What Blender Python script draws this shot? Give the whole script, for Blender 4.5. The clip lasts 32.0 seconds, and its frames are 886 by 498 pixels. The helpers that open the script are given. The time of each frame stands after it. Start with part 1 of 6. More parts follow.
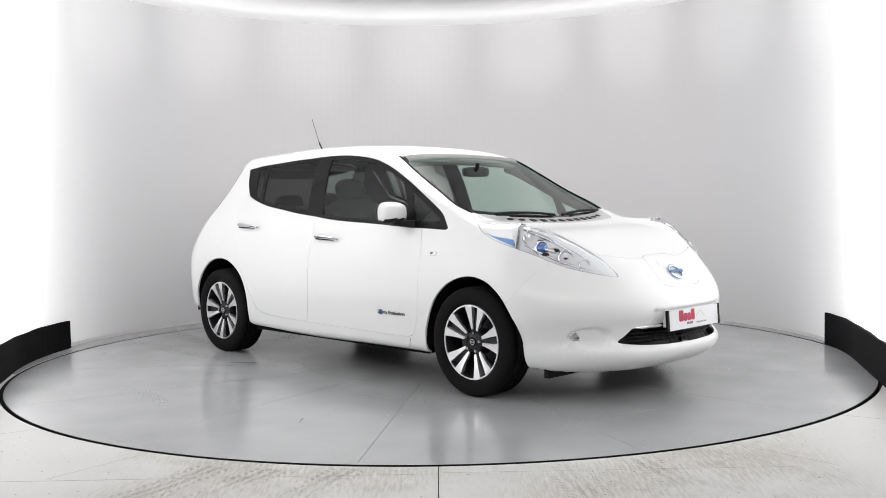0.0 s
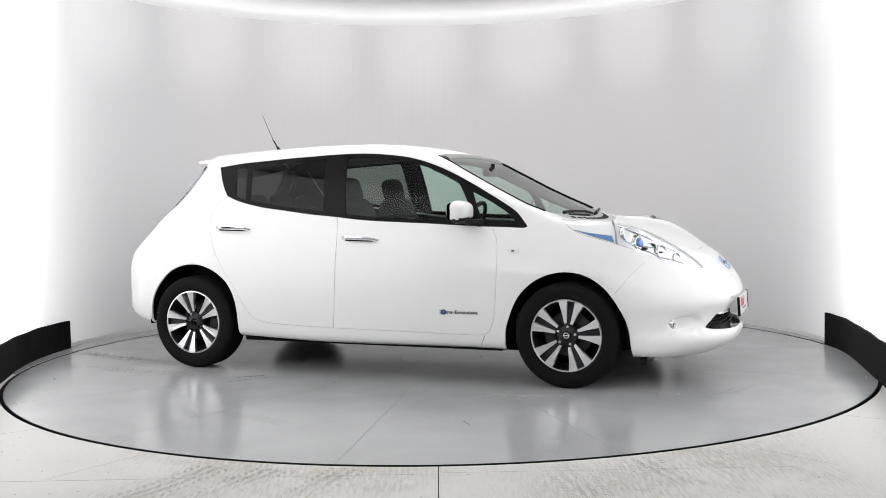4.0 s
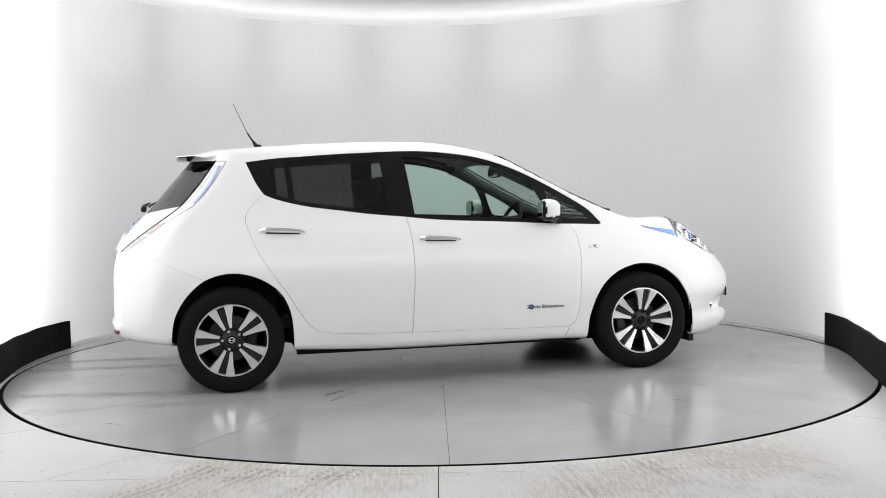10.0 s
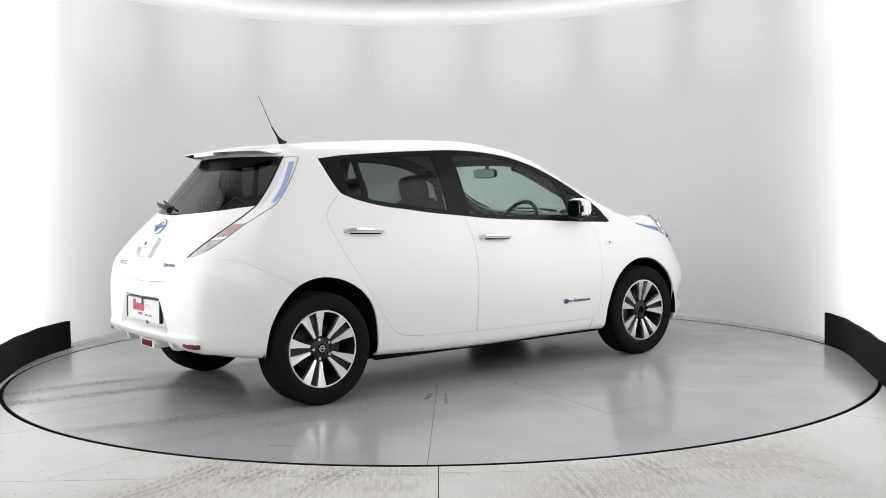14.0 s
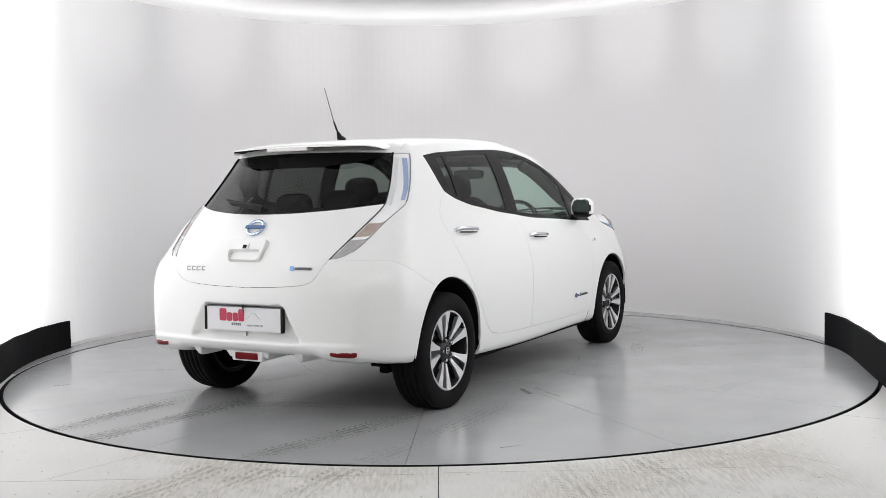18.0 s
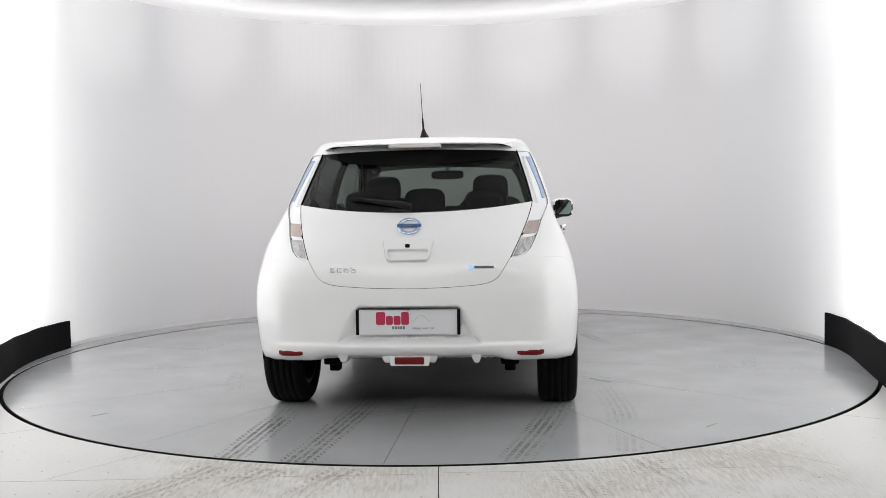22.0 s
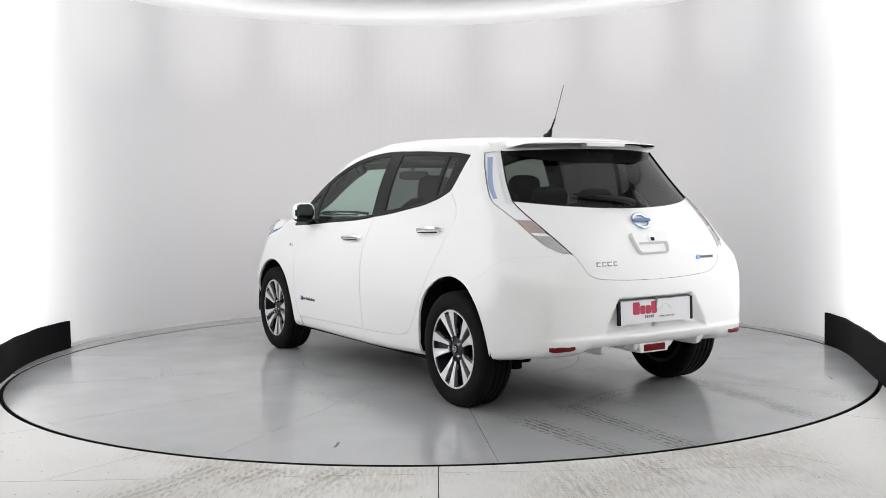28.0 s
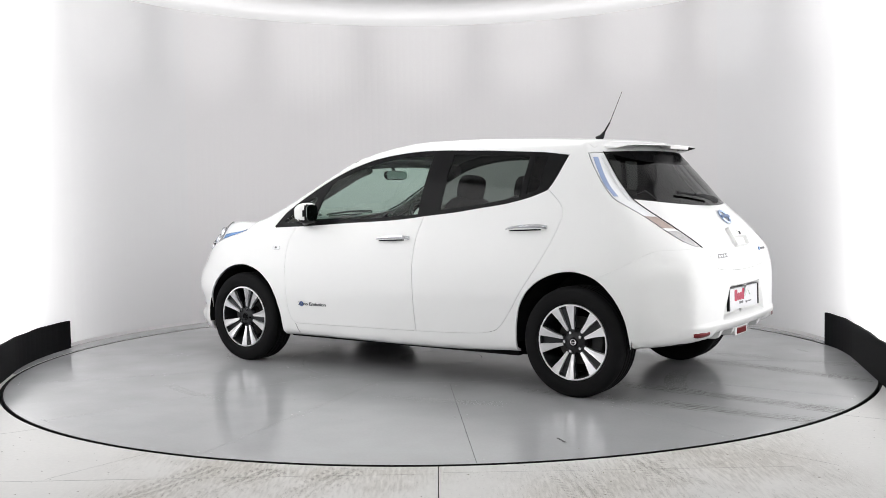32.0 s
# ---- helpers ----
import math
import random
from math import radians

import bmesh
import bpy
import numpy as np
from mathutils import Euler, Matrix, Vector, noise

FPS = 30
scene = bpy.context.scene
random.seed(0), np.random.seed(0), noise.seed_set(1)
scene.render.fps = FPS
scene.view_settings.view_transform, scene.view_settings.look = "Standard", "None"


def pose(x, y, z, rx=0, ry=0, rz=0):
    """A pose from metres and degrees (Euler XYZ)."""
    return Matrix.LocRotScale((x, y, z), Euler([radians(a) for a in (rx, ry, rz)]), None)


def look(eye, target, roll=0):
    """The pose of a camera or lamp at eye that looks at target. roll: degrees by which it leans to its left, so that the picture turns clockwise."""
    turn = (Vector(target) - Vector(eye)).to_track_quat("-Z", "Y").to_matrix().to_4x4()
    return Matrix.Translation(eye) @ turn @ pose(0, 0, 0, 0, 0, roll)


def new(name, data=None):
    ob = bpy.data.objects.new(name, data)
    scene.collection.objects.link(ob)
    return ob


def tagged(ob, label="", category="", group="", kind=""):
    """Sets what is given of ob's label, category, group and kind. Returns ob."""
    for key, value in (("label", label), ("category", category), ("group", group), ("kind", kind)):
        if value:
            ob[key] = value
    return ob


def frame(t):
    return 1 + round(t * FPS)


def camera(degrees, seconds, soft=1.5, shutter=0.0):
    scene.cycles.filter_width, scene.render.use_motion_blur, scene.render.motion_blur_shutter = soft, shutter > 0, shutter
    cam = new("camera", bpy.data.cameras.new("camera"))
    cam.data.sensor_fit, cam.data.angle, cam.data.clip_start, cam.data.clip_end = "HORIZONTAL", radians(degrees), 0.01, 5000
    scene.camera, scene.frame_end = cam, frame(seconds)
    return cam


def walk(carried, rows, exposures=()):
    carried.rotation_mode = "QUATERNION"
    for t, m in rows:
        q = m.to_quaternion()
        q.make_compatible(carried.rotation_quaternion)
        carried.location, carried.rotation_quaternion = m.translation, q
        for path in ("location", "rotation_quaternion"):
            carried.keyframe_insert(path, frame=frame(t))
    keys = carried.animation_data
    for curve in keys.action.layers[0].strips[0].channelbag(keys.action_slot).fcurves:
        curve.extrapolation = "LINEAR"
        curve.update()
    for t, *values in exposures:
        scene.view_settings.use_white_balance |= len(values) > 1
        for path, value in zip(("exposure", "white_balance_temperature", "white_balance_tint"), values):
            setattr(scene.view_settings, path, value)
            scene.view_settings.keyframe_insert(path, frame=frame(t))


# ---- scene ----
# ---------------------------------------------------------------- camera
EYE = (0.0, -7.2367, 1.1698)
WAY = (0.003987, 0.998641, -0.051958)
cam = camera(47.98, 32.0, soft=0.75)
STAND = look(EYE, [e + w for e, w in zip(EYE, WAY)], -0.983)
walk(cam, [(0.0, STAND), (32.0, STAND)])

# ---------------------------------------------------------------- light
world = bpy.data.worlds.new("studio_world")
world.use_nodes = True
world.node_tree.nodes["Background"].inputs[0].default_value = (1.0, 0.99, 0.98, 1)
world.node_tree.nodes["Background"].inputs[1].default_value = 0.15
scene.world = world
scene.view_settings.exposure = 0.19
PANEL_GLOW, CEIL_EDGE_GLOW, SPOT_WATTS = 1.28, 0.62, 17.0
# strengths of the unseen fill lights in front and overhead
FRONT_FILL, TOP_FILL = 2.75, 3.4
# ---------------------------------------------------------------- materials
def node_mat(name):
    m = bpy.data.materials.new(name)
    m.use_nodes = True
    return m, m.node_tree.nodes, m.node_tree.links, m.node_tree.nodes["Principled BSDF"]


def surface(name, color, rough=0.5, metal=0.0, grain=0.0, scale=40.0, blotch=0.0, blotch_scale=2.0,
            bump=0.0, bump_scale=200.0, coat=0.0, rough_var=0.0, spec=0.5):
    """A plain procedural surface: colour with grain and blotches, bump, varied roughness."""
    m, n, l, b = node_mat(name)
    b.inputs["Base Color"].default_value = (*color, 1)
    b.inputs["Roughness"].default_value = rough
    b.inputs["Metallic"].default_value = metal
    b.inputs["Coat Weight"].default_value = coat
    b.inputs["Coat Roughness"].default_value = 0.10 if coat == 0.55 else 0.04
    b.inputs["Specular IOR Level"].default_value = spec
    co = n.new("ShaderNodeTexCoord")
    if grain or blotch:
        a = n.new("ShaderNodeTexNoise")
        a.inputs["Scale"].default_value, a.inputs["Detail"].default_value = scale, 6
        c = n.new("ShaderNodeTexNoise")
        c.inputs["Scale"].default_value, c.inputs["Detail"].default_value = blotch_scale, 5
        l.new(co.outputs["Object"], a.inputs["Vector"])
        l.new(co.outputs["Object"], c.inputs["Vector"])
        v = n.new("ShaderNodeMath"); v.operation = "MULTIPLY_ADD"
        l.new(a.outputs["Fac"], v.inputs[0]); v.inputs[1].default_value = 2 * grain
        w = n.new("ShaderNodeMath"); w.operation = "MULTIPLY_ADD"
        l.new(c.outputs["Fac"], w.inputs[0]); w.inputs[1].default_value = 2 * blotch
        w.inputs[2].default_value = 1 - grain - blotch
        l.new(w.outputs[0], v.inputs[2])
        mx = n.new("ShaderNodeVectorMath"); mx.operation = "SCALE"
        mx.inputs[0].default_value = color
        l.new(v.outputs[0], mx.inputs["Scale"])
        l.new(mx.outputs[0], b.inputs["Base Color"])
        if rough_var:
            rv = n.new("ShaderNodeMath"); rv.operation = "MULTIPLY_ADD"
            l.new(c.outputs["Fac"], rv.inputs[0])
            rv.inputs[1].default_value, rv.inputs[2].default_value = 2 * rough_var, rough - rough_var
            l.new(rv.outputs[0], b.inputs["Roughness"])
    if bump:
        t = n.new("ShaderNodeTexNoise")
        t.inputs["Scale"].default_value, t.inputs["Detail"].default_value = bump_scale, 4
        l.new(co.outputs["Object"], t.inputs["Vector"])
        u = n.new("ShaderNodeBump"); u.inputs["Strength"].default_value = bump
        u.inputs["Distance"].default_value = 0.002 if bump_scale > 30 else 0.02
        l.new(t.outputs["Fac"], u.inputs["Height"])
        l.new(u.outputs["Normal"], b.inputs["Normal"])
    return m


def glass(name, tint, gloss=1.0):
    """A thin pane: tinted see-through with a Fresnel gloss."""
    m, n, l, b = node_mat(name)
    out = n["Material Output"]
    tr = n.new("ShaderNodeBsdfTransparent"); tr.inputs[0].default_value = (*tint, 1)
    gl = n.new("ShaderNodeBsdfGlossy"); gl.inputs["Roughness"].default_value = 0.06
    fr = n.new("ShaderNodeLayerWeight"); fr.inputs["Blend"].default_value = 0.5
    pw = n.new("ShaderNodeMath"); pw.operation = "POWER"; pw.inputs[1].default_value = 5.0
    sc = n.new("ShaderNodeMath"); sc.operation = "MULTIPLY_ADD"
    sc.inputs[1].default_value, sc.inputs[2].default_value = 0.93 * gloss, 0.026 * gloss
    mx = n.new("ShaderNodeMixShader")
    l.new(fr.outputs["Facing"], pw.inputs[0]); l.new(pw.outputs[0], sc.inputs[0]); l.new(sc.outputs[0], mx.inputs[0])
    l.new(tr.outputs[0], mx.inputs[1]); l.new(gl.outputs[0], mx.inputs[2])
    l.new(mx.outputs[0], out.inputs["Surface"])
    n.remove(b)
    return m


def glow(name, color, strength):
    m, n, l, b = node_mat(name)
    b.inputs["Base Color"].default_value = (*color, 1)
    b.inputs["Emission Color"].default_value = (*color, 1)
    b.inputs["Emission Strength"].default_value = strength
    return m


WALL = surface("white_painted_wall", (0.79, 0.776, 0.779), 0.75, grain=0.015, scale=60, blotch=0.02, blotch_scale=0.8, bump=0.1, bump_scale=90)
CEIL = surface("white_stretched_ceiling", (0.78, 0.78, 0.79), 0.7, grain=0.01, blotch=0.02, blotch_scale=0.7)
DISC = surface("grey_floor_paint", (0.380, 0.383, 0.391), 0.19, grain=0.05, scale=60, blotch=0.12, blotch_scale=2.3, bump=0.03, bump_scale=160, rough_var=0.10)
CONCRETE = surface("worn_concrete", (0.585, 0.58, 0.565), 0.5, grain=0.07, scale=45, blotch=0.12, blotch_scale=1.7, bump=0.25, bump_scale=120, rough_var=0.12)
BLACKBOARD = surface("black_vinyl", (0.0035, 0.0035, 0.0042), 0.6, spec=0.06, grain=0.1, scale=20, bump=0.05)
DARKGAP = surface("dark_gap", (0.01, 0.01, 0.01), 0.9)
PAINT = surface("white_car_paint", (0.785, 0.79, 0.784), 0.42, coat=0.55, grain=0.006, scale=900)
RUBBER = surface("tyre_rubber", (0.007, 0.007, 0.0075), 0.8, spec=0.12, grain=0.12, scale=60, bump=0.2, bump_scale=150)
TRIM = surface("gloss_black_trim", (0.008, 0.008, 0.0085), 0.22, spec=0.10)
PLASTIC = surface("black_plastic", (0.010, 0.010, 0.011), 0.5, spec=0.16, grain=0.1, scale=200, bump=0.1)
UNDER = surface("underbody_black", (0.006, 0.006, 0.006), 0.9, spec=0.1, grain=0.2, scale=15)
CABIN = surface("dark_grey_fabric", (0.017, 0.017, 0.018), 0.9, grain=0.15, scale=150, bump=0.2)
PILLAR = surface("dark_grey_pillar_trim", (0.035, 0.037, 0.036), 0.8, grain=0.1, scale=150)
LINING = surface("light_grey_headlining", (0.26, 0.26, 0.25), 0.9, grain=0.05, scale=150)
ALLOY = surface("machined_alloy", (0.86, 0.86, 0.87), 0.30, metal=0.9, grain=0.03, scale=90)
ALLOYDARK = surface("dark_grey_alloy_paint", (0.020, 0.021, 0.023), 0.4, metal=0.2, spec=0.3)
CHROME = surface("chrome", (0.70, 0.71, 0.73), 0.08, metal=1.0)
SILVER = surface("silver_lamp_lining", (0.92, 0.93, 0.94), 0.14, metal=0.55, bump=0.22, bump_scale=26)
BLUE = surface("blue_lamp_accent", (0.16, 0.32, 0.62), 0.2, metal=0.5, coat=0.5)
REDLENS = surface("red_reflector", (0.135, 0.004, 0.006), 0.3, coat=0.2, spec=0.2)
AMBER = surface("amber_lens", (0.46, 0.37, 0.33), 0.2, metal=0.4, coat=0.6, grain=0.22, scale=38, bump=0.5, bump_scale=22)
FRONTGLASS = glass("green_tinted_glass", (0.70, 0.82, 0.76))
REARGLASS = glass("privacy_glass", (0.21, 0.22, 0.213))
CLEAR = glass("clear_lens", (0.95, 0.955, 0.96), 0.8)
PLATE = surface("white_plate", (0.66, 0.66, 0.68), 0.35, coat=0.2)
CRIMSON = surface("crimson_print", (0.42, 0.015, 0.06), 0.5)
GREYINK = surface("grey_print", (0.14, 0.14, 0.15), 0.5)
GREENINK = surface("green_print", (0.30, 0.55, 0.28), 0.5)
DARKINK = surface("dark_grey_print", (0.05, 0.055, 0.065), 0.4)


def smudge(name, color, amount, scale, stretch, fade=False):
    """Thin dirt that lets the floor show through between its grains."""
    m, n, l, b = node_mat(name)
    b.inputs["Base Color"].default_value = (*color, 1)
    b.inputs["Roughness"].default_value = 0.55
    co, mp = n.new("ShaderNodeTexCoord"), n.new("ShaderNodeMapping")
    mp.inputs["Scale"].default_value = stretch
    a, c = n.new("ShaderNodeTexNoise"), n.new("ShaderNodeTexNoise")
    a.inputs["Scale"].default_value, a.inputs["Detail"].default_value = scale, 6
    c.inputs["Scale"].default_value, c.inputs["Detail"].default_value = 2.2, 4
    l.new(co.outputs["Object"], mp.inputs[0]); l.new(mp.outputs[0], a.inputs["Vector"]); l.new(co.outputs["Object"], c.inputs["Vector"])
    mu = n.new("ShaderNodeMath"); mu.operation = "MULTIPLY"
    l.new(a.outputs["Fac"], mu.inputs[0]); l.new(c.outputs["Fac"], mu.inputs[1])
    ra = n.new("ShaderNodeMapRange")
    ra.inputs["From Min"].default_value, ra.inputs["From Max"].default_value, ra.inputs["To Max"].default_value = 0.17, 0.36, amount
    l.new(mu.outputs[0], ra.inputs["Value"])
    tr, mx = n.new("ShaderNodeBsdfTransparent"), n.new("ShaderNodeMixShader")
    fac = ra.outputs[0]
    if fade:
        at, mf = n.new("ShaderNodeAttribute"), n.new("ShaderNodeMath")
        at.attribute_name, mf.operation = "thickness", "MULTIPLY"
        l.new(fac, mf.inputs[0]); l.new(at.outputs["Fac"], mf.inputs[1])
        fac = mf.outputs[0]
    l.new(fac, mx.inputs[0]); l.new(tr.outputs[0], mx.inputs[1]); l.new(b.outputs[0], mx.inputs[2])
    l.new(mx.outputs[0], n["Material Output"].inputs["Surface"])
    return m


STAIN = smudge("tyre_dirt", (0.15, 0.147, 0.135), 0.62, 34, (1, 1, 1), True)
FLOORSTAIN = smudge("floor_tyre_dirt", (0.33, 0.31, 0.26), 0.26, 60, (1, 1, 1), True)
TANDIRT = smudge("tan_floor_dirt", (0.52, 0.47, 0.38), 0.34, 30, (2.6, 0.35, 1), True)
DUST = smudge("pale_floor_dust", (0.50, 0.50, 0.49), 0.30, 26, (1, 5, 1), True)
SCUFF = smudge("dark_scuff", (0.03, 0.03, 0.03), 0.95, 60, (1, 1, 1))
PEARL = surface("pearl_lamp_plastic", (0.84, 0.85, 0.86), 0.18, metal=0.08, coat=0.8)
SMOKE = surface("smoky_lens", (0.44, 0.43, 0.43), 0.2, metal=0.4, coat=0.8, grain=0.2, scale=60, bump=0.8, bump_scale=25)
BLUEDARK = surface("pale_blue_accent", (0.33, 0.42, 0.64), 0.15, metal=0.3, coat=0.8)
MIRROR = surface("mirror_silver", (0.24, 0.29, 0.275), 0.02, metal=1.0)
STEEL = surface("scuffed_steel", (0.30, 0.30, 0.305), 0.38, metal=0.4, grain=0.12, scale=35)
SCUFFDARK = surface("brown_grit", (0.14, 0.13, 0.11), 0.8, grain=0.3, scale=120)
# ---------------------------------------------------------------- mesh helpers
def mesh_of(name, verts, faces, material=None, smooth=False):
    me = bpy.data.meshes.new(name)
    me.from_pydata([tuple(v) for v in verts], [], [tuple(f) for f in faces])
    if material:
        me.materials.append(material)
    if smooth:
        me.polygons.foreach_set("use_smooth", [True] * len(me.polygons))
    me.update()
    return me


def part(name, bm, material, parent=None, label="", smooth=False):
    """Links a bmesh as one mesh object under a thing or a part."""
    me = bpy.data.meshes.new(name)
    bm.to_mesh(me)
    bm.free()
    if material:
        me.materials.append(material)
    if smooth:
        me.polygons.foreach_set("use_smooth", [True] * len(me.polygons))
    ob = new(name, me)
    ob.parent = parent
    if label:
        ob["label"] = label
    return ob


def part_mesh(name, me, parent=None, label=""):
    ob = new(name, me)
    ob.parent = parent
    if label:
        ob["label"] = label
    return ob


def lathe(profile, steps, start=0.0, end=2 * math.pi, center=(0, 0), bm=None):
    """A strip or solid of turning: profile points (radius, z), about a vertical axis."""
    bm = bm or bmesh.new()
    full = abs(end - start - 2 * math.pi) < 1e-6
    count = steps if full else steps + 1
    rings = []
    for i in range(count):
        a = start + (end - start) * i / steps
        rings.append([bm.verts.new((center[0] + r * math.cos(a), center[1] + r * math.sin(a), z)) for r, z in profile])
    for i in range(steps):
        p, q = rings[i], rings[(i + 1) % count]
        for j in range(len(profile) - 1):
            bm.faces.new((p[j], q[j], q[j + 1], p[j + 1]))
    return bm


def box(bm, x0, y0, z0, x1, y1, z1, bevel=0.0):
    m = Matrix.Translation(((x0 + x1) / 2, (y0 + y1) / 2, (z0 + z1) / 2)) @ Matrix.Diagonal((x1 - x0, y1 - y0, z1 - z0, 1))
    made = bmesh.ops.create_cube(bm, size=1, matrix=m)["verts"]
    if bevel:
        edges = list({e for v in made for e in v.link_edges})
        bmesh.ops.bevel(bm, geom=edges, offset=bevel, segments=2, affect="EDGES", profile=0.5)
    return bm


def tube(bm, points, radius, sides=8, cap=True):
    """A round bar along a line of points; radius may be a list."""
    pts = [Vector(p) for p in points]
    rad = radius if isinstance(radius, (list, tuple)) else [radius] * len(pts)
    rings, up = [], Vector((0, 0, 1))
    for i, p in enumerate(pts):
        d = (pts[min(i + 1, len(pts) - 1)] - pts[max(i - 1, 0)]).normalized()
        a = d.cross(up if abs(d.z) < 0.95 else Vector((1, 0, 0))).normalized()
        b = d.cross(a)
        rings.append([bm.verts.new(p + (a * math.cos(k * 2 * math.pi / sides) + b * math.sin(k * 2 * math.pi / sides)) * rad[i]) for k in range(sides)])
    for r, s in zip(rings, rings[1:]):
        for k in range(sides):
            bm.faces.new((r[k], r[(k + 1) % sides], s[(k + 1) % sides], s[k]))
    if cap:
        bm.faces.new(rings[0]); bm.faces.new(rings[-1][::-1])
    return bm


# ---------------------------------------------------------------- studio
WC, WR, WTOP = (-0.05, 0.2745), 3.04, 2.97   # round wall: centre, radius, top
RIM = 2.935                                  # turntable's radius


def wall_plan():
    """The wall's foot in plan, from the camera's right hand round the back to its left: points and inward normals."""
    arc = [(WC[0] + WR * math.cos(radians(a)), WC[1] + WR * math.sin(radians(a))) for a in np.linspace(-12, 192, 205)]
    # both ends run on out of view to carry extra glowing panel
    right = [(2.62 + (arc[0][0] - 2.62) * f, -1.66 + (arc[0][1] + 1.66) * f) for f in np.linspace(-1, 1, 60, endpoint=False)]
    left = [(arc[-1][0] + 0.30 * f, arc[-1][1] - 1.40 * f) for f in np.linspace(0, 2, 61)[1:]]
    p = np.array(right + arc + left)
    d = np.gradient(p, axis=0)
    n = np.stack([-d[:, 1], d[:, 0]], -1)
    return p, n / np.linalg.norm(n, axis=1, keepdims=True)


PLAN, PLAN_IN = wall_plan()
PLAN_LEN = np.concatenate([[0], np.cumsum(np.linalg.norm(np.diff(PLAN, axis=0), axis=1))])


def plan_at(s, off):
    """The point s metres along the wall's foot, off metres inside it."""
    p = [np.interp(s, PLAN_LEN, PLAN[:, k]) + off * np.interp(s, PLAN_LEN, PLAN_IN[:, k]) for k in (0, 1)]
    return p


def sweep(profile, s0, s1, steps, close=False):
    """A strip along the wall: profile points (metres inside the wall, z)."""
    bm, prev = bmesh.new(), None
    for i in range(steps + 1):
        s = s0 + (s1 - s0) * i / steps
        cur = [bm.verts.new((*plan_at(s, o), z)) for o, z in profile]
        if prev:
            for k in range(len(profile) - 1):
                bm.faces.new((prev[k], cur[k], cur[k + 1], prev[k + 1]))
        elif close:
            bm.faces.new(cur[::-1])
        prev = cur
    if close:
        bm.faces.new(prev)
    bmesh.ops.recalc_face_normals(bm, faces=bm.faces)
    return bm


S_RIGHT = float(PLAN_LEN[60 + 12 + 1])            # where the kick boards begin, by the back wall
S_LEFT = float(PLAN_LEN[60 + 204 - 22])
S_END = float(PLAN_LEN[-1])


def build_studio():
    tagged(part("ground", box(bmesh.new(), -9, -12, -0.45, 9, 7, -0.30), CONCRETE), "hidden sub-floor below the studio", "floor", kind="structure")
    # fixed floor round the turntable
    bm = bmesh.new()
    lathe([(RIM + 0.026, -0.003), (RIM + 0.026, 0.0)], 240, bm=bm)
    inner = [v for v in bm.verts if v.co.z > -0.001]
    n = 240
    ring = [bm.verts.new((12.5 * math.cos(i * 2 * math.pi / n), 12.5 * math.sin(i * 2 * math.pi / n), 0)) for i in range(n)]
    for i in range(n):
        bm.faces.new((inner[i], ring[i], ring[(i + 1) % n], inner[(i + 1) % n]))
    tagged(part("floor", bm, CONCRETE), "worn pale concrete studio floor round the turntable", "floor", kind="structure")
    bm = lathe([(RIM - 0.06, -0.06), (RIM + 0.0255, -0.06), (RIM + 0.0255, -0.0025)], 180)
    tagged(part("trim_gap", bm, DARKGAP), "dark gap between turntable and floor", "gap", kind="structure")
    bm = lathe([(RIM + 0.027, 0.0012), (RIM + 0.55, 0.0012)], 160, radians(-8), radians(188))
    tagged(part("floor_apron", bm, DISC), "grey painted floor strip between turntable and wall", "floor", kind="structure")
    # round wall
    bm = sweep([(0, 0), (0, WTOP), (-0.06, WTOP), (-0.06, 0)], 0, S_END, 240, True)
    tagged(part("wall_round", bm, WALL, smooth=False), "white painted curved studio wall", "wall", kind="structure")
    # outer hall that closes the place
    bm = bmesh.new()
    box(bm, -5.2, -9.6, 0, -5.0, 5.2, 3.05); box(bm, 5.0, -9.6, 0, 5.2, 5.2, 3.05)
    box(bm, -5.2, 5.0, 0, 5.2, 5.2, 3.05); box(bm, -5.2, -9.8, 0, 5.2, -9.6, 3.05)
    tagged(part("wall_outer", bm, WALL), "plain white outer studio walls", "wall", kind="structure")
    tagged(part("ceiling", box(bmesh.new(), -5.2, -9.8, 3.06, 5.2, 5.2, 3.16), CEIL), "white studio ceiling", "ceiling", kind="structure")


build_studio()
def panel_material(name="white_panel_glow", power=PANEL_GLOW):
    """Glowing white surface whose emission fades by attribute, standing in for light falling off."""
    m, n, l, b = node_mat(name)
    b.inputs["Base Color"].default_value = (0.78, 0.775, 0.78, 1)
    at = n.new("ShaderNodeAttribute"); at.attribute_name = "glow_fade"
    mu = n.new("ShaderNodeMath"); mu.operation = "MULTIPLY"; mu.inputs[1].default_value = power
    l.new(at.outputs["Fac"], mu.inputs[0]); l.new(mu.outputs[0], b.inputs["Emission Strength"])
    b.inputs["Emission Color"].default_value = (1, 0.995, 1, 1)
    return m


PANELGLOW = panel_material()


